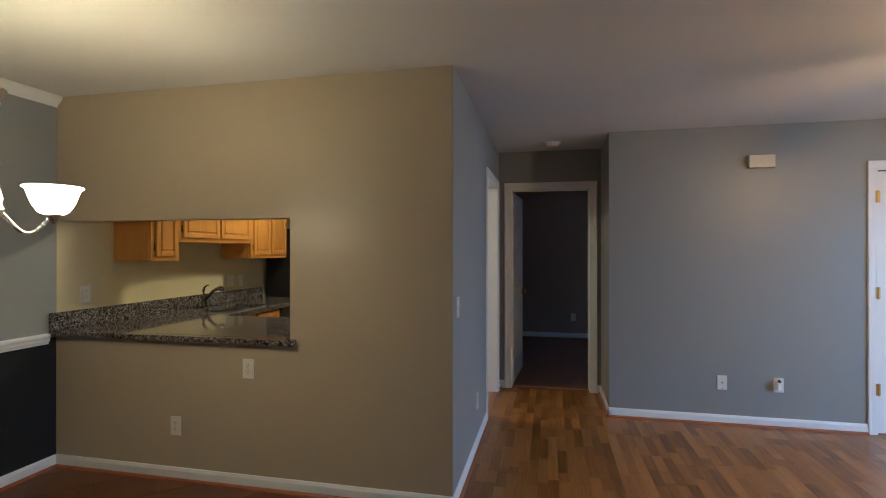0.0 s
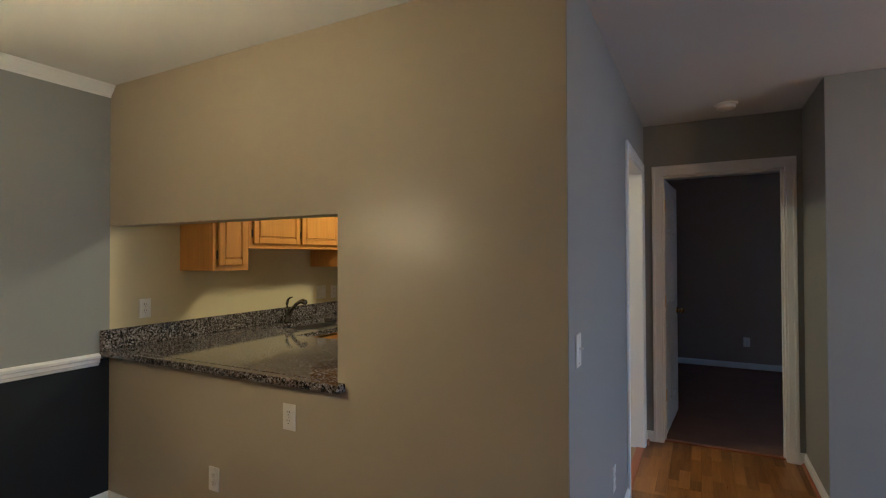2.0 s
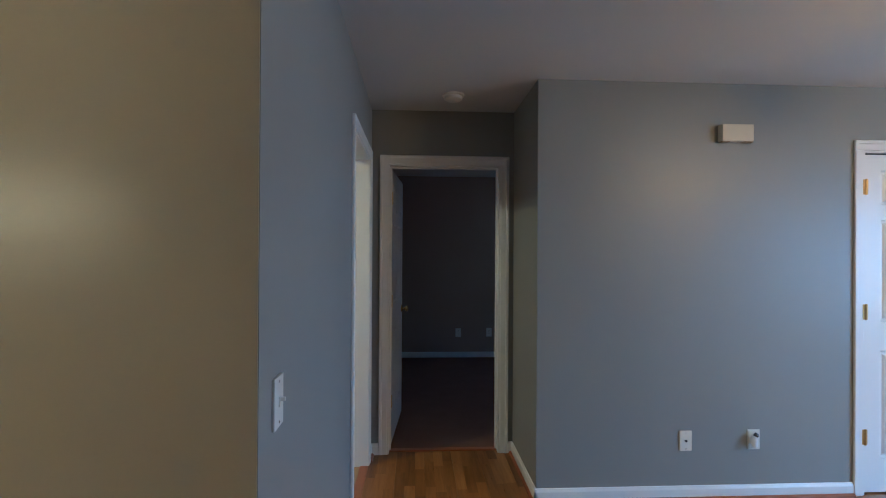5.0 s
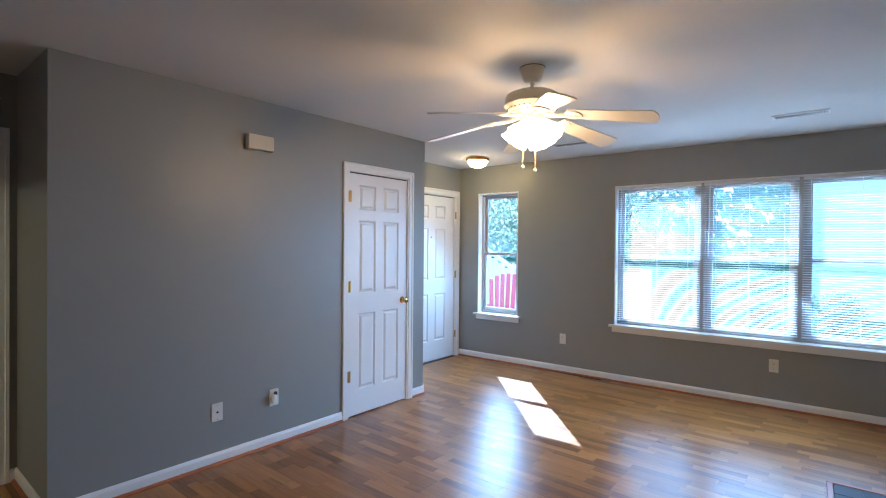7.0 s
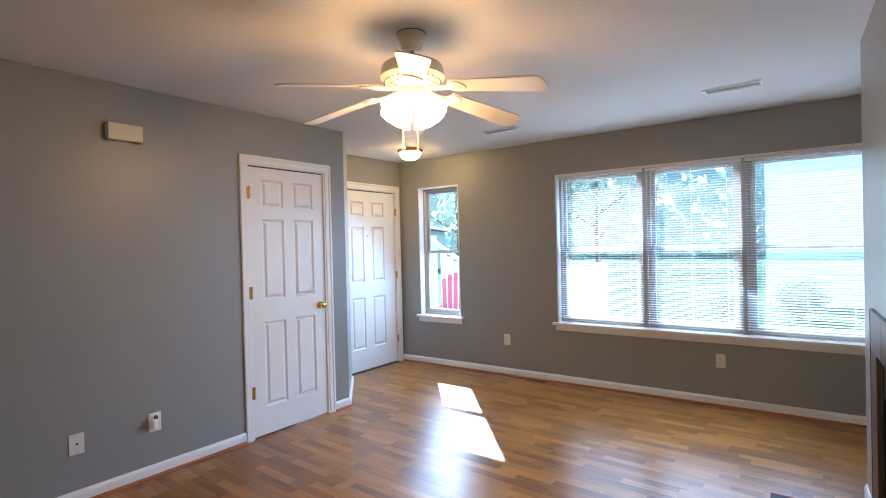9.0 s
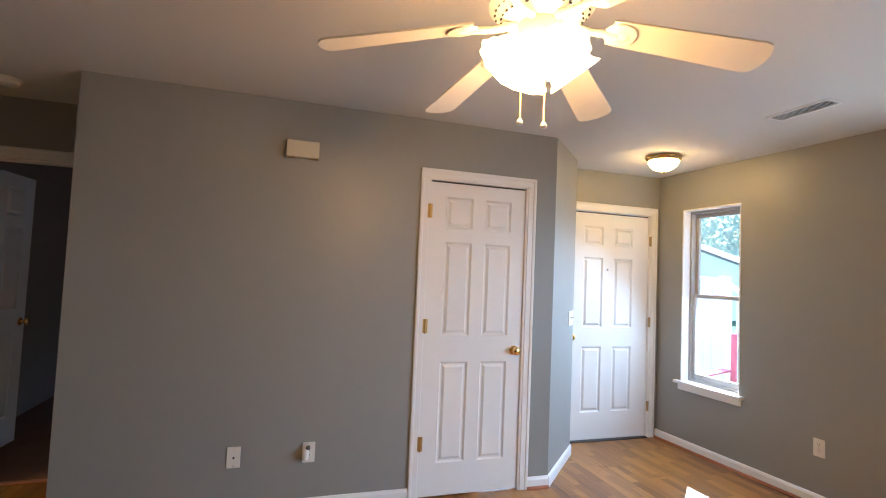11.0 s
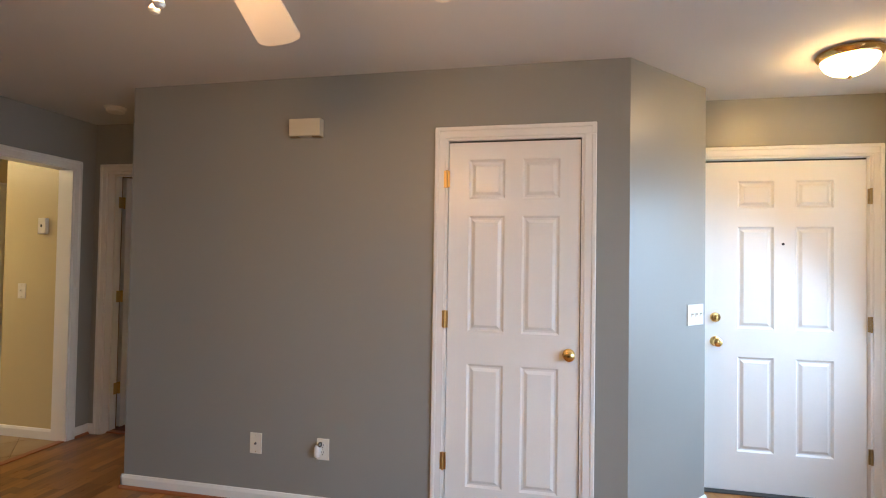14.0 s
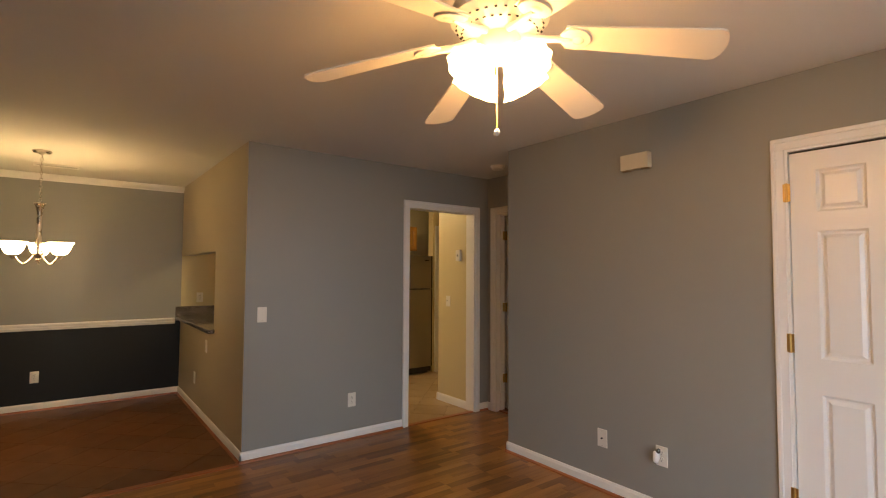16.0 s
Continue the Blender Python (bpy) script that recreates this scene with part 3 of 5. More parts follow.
soft_box(bm, (0.061, -0.036, 1.057), (0.075, -0.02, 1.093), 0.003)
part("deadbolt", bm, BRASS, leaf, "polished brass thumb-turn deadbolt", True)
bm = bmesh.new()
lathe(bm, [(0.008, 0), (0.008, 0.003), (0.004, 0.004)], pose(0.450, 0, 1.538, 90), 12)
part("peephole", bm, SLOT, leaf, "small dark peephole")
for z in (0.29, 1.065, 1.825):
    hinge(front, 0.922, -0.004, z, OLDBRASS)
bm = bmesh.new()
soft_box(bm, (0.013, -0.02, 0.0), (0.917, 0.13, 0.009), 0.003)
part("sill", bm, SLOT, front, "dark metal door sill")
hallway = cased("door_bedroom", pose(0.262, YH, 0), 0.804, DOOR_H, 0.12, "white six-panel bedroom door standing open")
leaf = door_leaf(hallway, pose(0.022, 0.158, 0, 0, 0, 86), 0.770, 2.040, (0.12, 0.335, 0.435, 0.65), (0.215, 0.860, 1.030, 1.645, 1.735, 1.945))
knob(leaf, 0.71, 0.93)
for z in (0.33, 1.07, 1.83):
    bm = bmesh.new()
    soft_box(bm, (0.0132, 0.088, z - 0.045), (0.0165, 0.158, z + 0.045), 0.001)
    tube(bm, [(0.021, 0.143, z - 0.047), (0.021, 0.143, z + 0.047)], 0.007, 8)
    part("hinge", bm, HINGE, hallway, "polished brass hinge", True)
bm = bmesh.new()
box(bm, (0.013, 0.055, 0), (0.025, 0.085, 2.047))
box(bm, (0.779, 0.055, 0), (0.791, 0.085, 2.047))
box(bm, (0.025, 0.055, 2.035), (0.779, 0.085, 2.047))
part("stop", bm, WHITE, hallway)
cased("door_kitchen", pose(XG, 4.618, 0, 0, 0, 90), 0.829, DOOR_H, 0.12, "white cased opening into the kitchen, without a door")
pantry = cased("door_pantry", pose(-1.75, 6.37, 0, 0, 0, 90), 0.75, DOOR_H, 0.10, "closed white louvred pantry door")
bm = bmesh.new()
for lo, hi in (((0.015, 0.01, 0.01), (0.075, 0.04, 2.03)), ((0.675, 0.01, 0.01), (0.735, 0.04, 2.03)), ((0.075, 0.01, 0.01), (0.675, 0.04, 0.12)), ((0.075, 0.01, 1.95), (0.675, 0.04, 2.03)), ((0.075, 0.01, 1.0), (0.675, 0.04, 1.08))):
    box(bm, lo, hi)
pl = part("leaf", bm, WHITE, pantry)
bm = bmesh.new()
box(bm, (0.075, -0.016, -0.003), (0.675, 0.016, 0.003))
slat_me = mesh_of("louvre", bm, WHITE)
for i in range(56):
    z = 0.15 + i * 0.0325
    if not 0.98 < z < 1.10:
        piece("louvre", slat_me, pose(0, 0.025, z, -40), pl)


# ---- windows and blinds ----
def sash(parent, name, x, y0, y1, z0, z1, bottom):
    bm = bmesh.new()
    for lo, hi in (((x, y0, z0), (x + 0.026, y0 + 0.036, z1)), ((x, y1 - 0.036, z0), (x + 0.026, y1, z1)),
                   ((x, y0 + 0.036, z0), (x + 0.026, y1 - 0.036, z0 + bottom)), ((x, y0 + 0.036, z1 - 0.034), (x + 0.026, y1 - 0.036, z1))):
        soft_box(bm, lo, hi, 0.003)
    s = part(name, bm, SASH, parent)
    bm = bmesh.new()
    box(bm, (x + 0.011, y0 + 0.034, z0 + bottom - 0.004), (x + 0.015, y1 - 0.034, z1 - 0.030))
    p = part("pane", bm, GLASS, s, "clear window pane")
    p.visible_shadow = False
    return s


def double_hung(parent, y0, y1, z0, z1, mid):
    x = XW + 0.080
    bm = bmesh.new()
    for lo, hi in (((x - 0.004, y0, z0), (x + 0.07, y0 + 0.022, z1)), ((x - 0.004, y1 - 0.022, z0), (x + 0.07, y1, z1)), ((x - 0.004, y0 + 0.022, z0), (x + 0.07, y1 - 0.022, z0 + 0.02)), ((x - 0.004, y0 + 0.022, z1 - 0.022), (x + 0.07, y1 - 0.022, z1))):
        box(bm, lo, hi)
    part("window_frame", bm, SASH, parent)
    sash(parent, "lower_sash", x + 0.006, y0 + 0.0225, y1 - 0.0225, z0 + 0.0205, mid + 0.017, 0.050)
    sash(parent, "upper_sash", x + 0.038, y0 + 0.0225, y1 - 0.0225, mid - 0.017, z1 - 0.0225, 0.034)
    bm = bmesh.new()
    ym = (y0 + y1) / 2
    soft_box(bm, (x + 0.002, ym - 0.03, mid + 0.018), (x + 0.03, ym + 0.03, mid + 0.028), 0.003)
    part("sash_lock", bm, VINYL, parent)


def window(name, y0, y1, z0, z1, mid, splits, label):
    top = empty(name, WIN.copy(), label, "window", kind="structure")
    for lo, hi in (((XW - 0.003, y0, z0), (XW + 0.149, y0 + 0.012, z1)), ((XW - 0.003, y1 - 0.012, z0), (XW + 0.149, y1, z1)), ((XW - 0.003, y0 + 0.012, z1 - 0.012), (XW + 0.149, y1 - 0.012, z1))):
        bm = bmesh.new()
        box(bm, lo, hi)
        part("window_jamb", bm, WHITE, top)
    bm = bmesh.new()
    soft_box(bm, (XW - 0.045, y0 - 0.045, z0), (XW + 0.149, y1 + 0.045, z0 + 0.024), 0.005, seg=2)
    part("window_sill", bm, WHITE, top)
    bm = bmesh.new()
    soft_box(bm, (XW - 0.014, y0 - 0.02, z0 - 0.055), (XW - 0.0005, y1 + 0.02, z0 - 0.0005), 0.004)
    part("window_apron", bm, WHITE, top)
    edges = [y0 + 0.012, *splits, y1 - 0.012]
    for s in splits:
        bm = bmesh.new()
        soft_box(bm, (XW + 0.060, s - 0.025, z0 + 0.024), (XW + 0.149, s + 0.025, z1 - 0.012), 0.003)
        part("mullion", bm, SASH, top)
    for i in range(len(edges) - 1):
        a = edges[i] + (0.025 if i else 0)
        b = edges[i + 1] - (0.025 if i < len(edges) - 2 else 0)
        double_hung(top, a, b, z0 + 0.024, z1 - 0.012, mid)
    return top


window("window_1", 4.845, 5.417, 0.56, 2.10, 1.335, (), "narrow white double-hung window without a blind")
window("window_2", 1.24, 3.686, 0.585, 2.088, 1.335, (2.074, 2.854), "triple white double-hung window behind white blinds")


def blind(y0, y1, z0, z1, tilt):
    """A white slatted blind, let down, its slats a little turned."""
    x = XW + 0.040
    top = empty("window_blind", WIN @ pose(x, (y0 + y1) / 2, z1), "lowered white slatted blind with open slats in the window", "blind", "blinds in the triple window")
    w = (y1 - y0) / 2 - 0.006
    bm = bmesh.new()
    soft_box(bm, (-0.014, -w, -0.027), (0.014, w, -0.001), 0.002)
    part("headrail", bm, BLIND, top)
    bm = bmesh.new()
    n = 5
    prof = [(-0.0125 + 0.025 * i / (n - 1), 0.0018 * (1 - (2 * i / (n - 1) - 1) ** 2)) for i in range(n)]
    vs = [[bm.verts.new((px, s * w, pz + d)) for px, pz in prof] for s in (-1, 1) for d in (0, -0.0009)]
    for a, b in ((vs[0], vs[2]), (vs[3], vs[1])):
        for i in range(n - 1):
            bm.faces.new((a[i], a[i + 1], b[i + 1], b[i]))
    for i in (0, n - 1):
        bm.faces.new((vs[0][i], vs[2][i], vs[3][i], vs[1][i]))
    for s in (0, 2):
        bm.faces.new(vs[s] + vs[s + 1][::-1])
    me = mesh_of("slat", bm, BLIND)
    pitch = 0.0213
    k = int((z1 - z0 - 0.085) / pitch)
    r = random.Random(int(y0 * 100))
    for i in range(k):
        piece("slat", me, pose(0, 0, -0.052 - i * pitch, r.uniform(-0.15, 0.15), tilt + r.uniform(-2.0, 2.0)), top)
    bm = bmesh.new()
    soft_box(bm, (-0.012, -w, -0.052 - k * pitch - 0.010), (0.012, w, -0.052 - k * pitch + 0.002), 0.002)
    part("bottom_rail", bm, BLIND, top)
    for f in (-0.72, 0.0, 0.72):
        bm = bmesh.new()
        for dx in (-0.0134, 0.0134):
            tube(bm, [(dx, f * w, -0.03), (dx, f * w, -0.05 - k * pitch)], 0.0011, 4)
        part("ladder_cord", bm, BLIND, top)
    bm = bmesh.new()
    tube(bm, [(-0.024, w * 0.86, -0.03), (-0.026, w * 0.86, -0.5)], 0.0035, 6)
    part("wand", bm, BLIND, top)


for a, b in ((1.254, 2.066), (2.082, 2.846), (2.862, 3.672)):
    blind(a, b, 0.612, 2.074, -8)


# ---- fireplace ----
hearth = empty("hearth", BREAST @ pose(0, 0, 0), "dark slate-tiled hearth with a wooden border on the floor", "hearth")
H0, H1, HD = 0.215, 1.838, 0.425
bm = bmesh.new()
box(bm, (H0, 0.002, -0.004), (H1, HD, 0.003))
part("grout_bed", bm, GROUT_DARK, hearth)
for lo, hi in (((H0 - 0.03, 0.002, -0.004), (H0, HD + 0.03, 0.012)), ((H1, 0.002, -0.004), (H1 + 0.03, HD + 0.03, 0.012)), ((H0, HD, -0.004), (H1, HD + 0.03, 0.012))):
    bm = bmesh.new()
    soft_box(bm, lo, hi, 0.003)
    part("wooden_edge", bm, CHERRY, hearth, "reddish wooden edging strip")
nx, ny = 11, 3
tw, td = (H1 - H0) / nx, (HD - 0.004) / ny
bm = bmesh.new()
soft_box(bm, (0.002, 0.002, 0), (tw - 0.002, td - 0.002, 0.008), 0.0015)
me = mesh_of("tile", bm, TILE_HEARTH)
for i in range(nx):
    for j in range(ny):
        piece("tile", me, pose(H0 + i * tw, 0.004 + j * td, 0), hearth)
fp = empty("fireplace", BREAST @ pose(0, 0, 0), "black metal firebox framed in brown tiles on the chimney breast", "fireplace")
S0, S1, ST, F0, F1, FT = 0.388, 1.680, 1.060, 0.555, 1.497, 0.875
for a, b, lo, hi, nn, up in ((S0, F0, 0.013, FT, 5, True), (F1, S1, 0.013, FT, 5, True), (S0, S1, FT, ST, 4, False)):
    for i in range(nn):
        bm = bmesh.new()
        if up:
            h = (hi - lo) / nn
            soft_box(bm, (a + 0.0015, 0.0005, lo + i * h + 0.0015), (b - 0.0015, 0.016, lo + (i + 1) * h - 0.0015), 0.002)
        else:
            w = (b - a) / nn
            soft_box(bm, (a + i * w + 0.0015, 0.0005, lo + 0.0015), (a + (i + 1) * w - 0.0015, 0.016, hi - 0.0015), 0.002)
        part("tile", bm, TILE_BROWN, fp)
bm = bmesh.new()
for lo, hi in (((S0, 0.0004, 0.013), (F0, 0.012, FT)), ((F1, 0.0004, 0.013), (S1, 0.012, FT)), ((S0, 0.0004, FT), (S1, 0.012, ST))):
    box(bm, lo, hi)
part("grout_bed", bm, GROUT_DARK, fp)
for lo, hi in (((S0 - 0.006, 0.0004, 0.013), (S0, 0.018, ST)), ((S1, 0.0004, 0.013), (S1 + 0.006, 0.018, ST)), ((S0 - 0.006, 0.0004, ST), (S1 + 0.006, 0.018, ST + 0.006))):
    bm = bmesh.new()
    box(bm, lo, hi)
    part("edge_strip", bm, TILE_BROWN, fp, "thin dark wooden edging")
bm = bmesh.new()
for lo, hi in (((F0, -0.46, 0.0), (F0 + 0.02, -0.004, FT)), ((F1 - 0.02, -0.46, 0.0), (F1, -0.004, FT)), ((F0, -0.48, 0.0), (F1, -0.46, FT)), ((F0, -0.46, FT - 0.02), (F1, -0.004, FT)), ((F0, -0.46, -0.003), (F1, -0.004, 0.02))):
    box(bm, lo, hi)
part("firebox", bm, SOOT, fp, "sooty black firebox")
bm = bmesh.new()
soft_box(bm, (F0 + 0.02, -0.03, 0.700), (F1 - 0.02, -0.006, FT - 0.02), 0.004)
part("hood", bm, SOOT, fp, "plain black metal hood")
bm = bmesh.new()
soft_box(bm, (F0 + 0.02, -0.03, 0.02), (F1 - 0.02, -0.006, 0.13), 0.004)
for i in range(4):
    box(bm, (F0 + 0.06, -0.006, 0.035 + i * 0.022), (F1 - 0.06, -0.002, 0.043 + i * 0.022))
part("lower_louvre", bm, BLACK, fp, "black louvred lower panel")
bm = bmesh.new()
for i in range(7):
    x = F0 + 0.2 + i * 0.09
    tube(bm, [(x, -0.12, 0.24), (x, -0.13, 0.17), (x, -0.34, 0.17)], 0.008, 6)
tube(bm, [(F0 + 0.17, -0.2, 0.162), (F1 - 0.17, -0.2, 0.162)], 0.008, 6)
part("grate", bm, BLACK, fp)


# ---- plates, switches and small fixtures on the walls ----
def on_wall(x, y, z, rz):
    """A pose on a wall's face: local -y points into the room, x along the wall."""
    return pose(x, y, z, 0, 0, rz)


def outlet(m, style="duplex", label="ivory duplex outlet on the wall", w=0.072, h=0.117, group="wall outlets"):
    top = empty("wall_switch" if "switch" in style else "wall_outlet", m, label, "switch" if "switch" in style else "outlet", group)
    bm = bmesh.new()
    soft_box(bm, (-w / 2, -0.007, -h / 2), (w / 2, -0.0003, h / 2), 0.003, seg=2)
    plate = part("plate", bm, PLATE, top)
    if style == "duplex":
        for dz in (-0.0195, 0.0195):
            bm = bmesh.new()
            lathe(bm, [(0.0168, 0), (0.0168, 0.0022), (0.0155, 0.003)], pose(0, -0.007, dz, 90), 16)
            s = part("socket", bm, PLATE, top)
            bm = bmesh.new()
            box(bm, (-0.0075, -0.0108, dz + 0.001), (-0.0055, -0.0098, dz + 0.0105))
            box(bm, (0.0055, -0.0108, dz + 0.001), (0.0075, -0.0098, dz + 0.0105))
            lathe(bm, [(0.0028, 0), (0.0028, 0.001)], pose(0, -0.0098, dz - 0.007, 90), 8)
            part("slot", bm, SLOT, s)
    elif style == "coax":
        bm = bmesh.new()
        lathe(bm, [(0.006, 0), (0.006, 0.004), (0.0045, 0.004), (0.0045, 0.011)], pose(0, -0.007, 0, 90), 10)
        part("jack", bm, SLOT, top)
    else:
        count = 3 if style == "switch3" else 2 if style == "switch2" else 1
        for i in range(count):
            dx = (i - (count - 1) / 2) * 0.046
            bm = bmesh.new()
            soft_box(bm, (dx - 0.005, -0.010, -0.012), (dx + 0.005, -0.0065, 0.012), 0.001)
            box(bm, (dx - 0.0035, -0.021, 0.002), (dx + 0.0035, -0.009, 0.010))
            part("toggle", bm, PLATE, top)
    for dz in ((-h / 2 + 0.012, h / 2 - 0.012) if style != "duplex" else (0.0,)):
        bm = bmesh.new()
        lathe(bm, [(0.003, 0), (0.003, 0.001)], pose(0, -0.007, dz, 90), 8)
        part("screw", bm, NICKEL, top)
    return top


outlet(on_wall(2.043, YTV, 0.342, 0), "coax", "ivory cable jack plate low on the grey wall")
out2 = on_wall(2.455, YTV, 0.344, 0)
outlet(out2, "duplex", "ivory outlet holding a plugged-in air freshener")
outlet(WIN @ on_wall(XW, 4.261, 0.384, -90), label="ivory duplex outlet below the windows")
outlet(WIN @ on_wall(XW, 2.257, 0.383, -90), label="ivory duplex outlet below the windows")
outlet(on_wall(-1.105, YT, 0.716, 0), label="ivory duplex outlet below the pass-through counter")
outlet(on_wall(-1.608, YT, 0.336, 0), label="ivory duplex outlet low on the tan wall")
outlet(on_wall(XG, 3.270, 1.100, 90), "switch", "ivory toggle switch near the wall corner", group="wall switches")
outlet(on_wall(XG, 4.047, 0.335, 90), label="ivory duplex outlet low on the grey wall")
outlet(on_wall(XD, 1.819, 0.342, 90), label="ivory duplex outlet on the charcoal wall")
outlet(on_wall(XD, 3.345, 1.118, 90), label="ivory duplex outlet above the granite backsplash")
outlet(on_wall(XD, 4.947, 1.112, 90), "switch2", "ivory double switch above the backsplash", 0.116, group="wall switches")
outlet(on_wall(XD, 5.116, 1.105, 90), label="ivory duplex outlet beside the refrigerator")
outlet(on_wall(-0.305, 5.45, 1.117, 0), "switch", "ivory toggle switch on the stub wall", group="wall switches")
outlet(on_wall(1.034, 8.75, 0.338, 0), label="ivory outlet in the dim bedroom")
outlet(on_wall(1.452, 8.75, 0.342, 0), label="ivory outlet in the dim bedroom")
ang = math.degrees(math.atan2(0.525, 0.505))
outlet(on_wall(4.065 + 0.505 * 0.845, YTV + 0.525 * 0.845, 1.12, ang), "switch3", "ivory triple switch beside the front door", 0.163, 0.117, "wall switches")

fresh = empty("air_freshener", out2 @ pose(-0.018, -0.012, 0.0), "small white plug-in air freshener in the outlet", "air freshener")
bm = bmesh.new()
lathe(bm, [(0.011, -0.032), (0.017, -0.025), (0.018, 0.0), (0.016, 0.022), (0.012, 0.030)], pose(0, -0.026, 0), 18)
soft_box(bm, (-0.014, -0.024, -0.018), (0.014, 0.0, 0.018), 0.004)
part("housing", bm, VINYL, fresh, "", True)
bm = bmesh.new()
lathe(bm, [(0.013, -0.058), (0.016, -0.050), (0.016, -0.030), (0.009, -0.024)], pose(0, -0.024, 0), 14)
part("bottle", bm, GLASS, fresh, "small clear scent bottle")
bm = bmesh.new()
lathe(bm, [(0.012, 0.030), (0.014, 0.040), (0.008, 0.052)], pose(-0.004, -0.022, 0.0, 0, 25), 12)
part("cap", bm, GUNMETAL, fresh, "grey tilted vent cap", True)
chime = empty("door_chime", on_wall(2.324, YTV, 2.138, 0), "ivory door chime box high on the grey wall", "door chime")
bm = bmesh.new()
soft_box(bm, (-0.094, -0.050, -0.046), (0.094, -0.0005, 0.052), 0.006, seg=2)
part("cover", bm, CREAM, chime)
for sx in (-1, 1):
    bm = bmesh.new()
    soft_box(bm, (sx * 0.068 - 0.026, -0.042, -0.051), (sx * 0.068 + 0.026, -0.008, -0.0455), 0.002)
    part("grille", bm, OLDBRASS, chime, "dark brass opening underneath")
stat = empty("thermostat", on_wall(-0.112, 5.45, 1.620, 0), "small ivory wall thermostat in the kitchen doorway", "thermostat")
bm = bmesh.new()
soft_box(bm, (-0.035, -0.028, -0.060), (0.035, -0.0005, 0.060), 0.005, seg=2)
part("case", bm, PLATE, stat)
bm = bmesh.new()
box(bm, (-0.006, -0.031, -0.010), (0.006, -0.0275, 0.010))
part("lever", bm, SLOT, stat)

smoke = empty("smoke_detector", pose(0.693, 5.255, CH), "round white smoke detector on the hall ceiling", "smoke detector")
bm = bmesh.new()
lathe(bm, [(0.070, -0.0005), (0.070, -0.010), (0.064, -0.013)], n=28)
part("base", bm, PLATE, smoke, "", True)
bm = bmesh.new()
lathe(bm, [(0.058, -0.013), (0.057, -0.030), (0.046, -0.038), (0.0, -0.039)], n=28)
part("cover", bm, PLATE, smoke, "", True)


def vent(x, y, lx, ly):
    top = empty("ceiling_vent", pose(x, y, CH), "white slatted air vent in the ceiling", "vent", "ceiling vents")
    bm = bmesh.new()
    for lo, hi in (((-lx, -ly), (lx, -ly + 0.018)), ((-lx, ly - 0.018), (lx, ly)), ((-lx, -ly + 0.018), (-lx + 0.018, ly - 0.018)), ((lx - 0.018, -ly + 0.018), (lx, ly - 0.018))):
        soft_box(bm, (*lo, -0.008), (*hi, -0.0005), 0.002)
    part("frame", bm, WHITE, top)
    # no duct is built; a near-black sheet gives its shade
    bm = bmesh.new()
    box(bm, (-lx + 0.018, -ly + 0.018, -0.0025), (lx - 0.018, ly - 0.018, -0.0008))
    part("backing", bm, SLOT, top, "dark sheet for the shaded duct behind the slats")
    bm = bmesh.new()
    box(bm, (-lx + 0.018, -0.0045, -0.0015), (lx - 0.018, 0.0045, 0.0))
    me = mesh_of("slat", bm, WHITE)
    n = int((2 * ly - 0.04) / 0.014)
    for i in range(n):
        piece("slat", me, pose(0, -ly + 0.026 + i * 0.014, -0.006, 35), top)


vent(5.0, 2.04, 0.065, 0.175)
vent(4.985, 3.85, 0.065, 0.175)
vent(-1.94, 1.94, 0.065, 0.175)


# ---- ceiling fan ----
fan = empty("ceiling_fan", pose(2.94, 3.13, CH), "cream six-blade ceiling fan with lit frosted shades", "ceiling fan")
bm = bmesh.new()
lathe(bm, [(0.068, -0.0005), (0.068, -0.012), (0.062, -0.030), (0.048, -0.072), (0.036, -0.080), (0.014, -0.082)], n=28)
part("canopy", bm, FANWHITE, fan, "", True)
# dark ring that paints the shaded seam between canopy and ceiling
bm = bmesh.new()
lathe(bm, [(0.060, -0.0003), (0.0705, -0.0004), (0.0705, -0.0035), (0.060, -0.0036)], n=28)
part("gap_shade_ring", bm, SLOT, fan, "thin dark ring for the shaded seam under the ceiling", True)
bm = bmesh.new()
tube(bm, [(0, 0, -0.078), (0, 0, -0.145)], 0.013, 14)
part("downrod", bm, FANWHITE, fan, "", True)
bm = bmesh.new()
lathe(bm, [(0.03, -0.128), (0.07, -0.134), (0.115, -0.142), (0.142, -0.155), (0.150, -0.172), (0.150, -0.200), (0.156, -0.206), (0.156, -0.214), (0.146, -0.222), (0.120, -0.250), (0.085, -0.262), (0.06, -0.264)], n=40)
motor = part("motor_housing", bm, FANWHITE, fan, "", True)
bm = bmesh.new()
for k in range(30):
    for ring_r, ring_z in ((0.136, -0.2335), (0.118, -0.2505)):
        a = 2 * math.pi * (k + (0.5 if ring_r < 0.13 else 0)) / 30
        box(bm, (-0.005, -0.004, -0.002), (0.005, 0.004, 0.0015), pose(ring_r * math.cos(a), ring_r * math.sin(a), ring_z, 0, 48, math.degrees(a)))
part("vent_holes", bm, SLOT, motor, "ring of small dark vent holes")
bm = bmesh.new()
lathe(bm, [(0.062, -0.262), (0.066, -0.268), (0.066, -0.318), (0.058, -0.330), (0.05, -0.336), (0.02, -0.345)], n=28)
part("light_fitter", bm, FANWHITE, fan, "", True)
bm = bmesh.new()
outline = []
R0, R1 = 0.205, 0.662
for i in range(9):
    outline.append((R0 + (R1 - 0.035 - R0) * i / 8, -(0.050 + 0.017 * i / 8)))
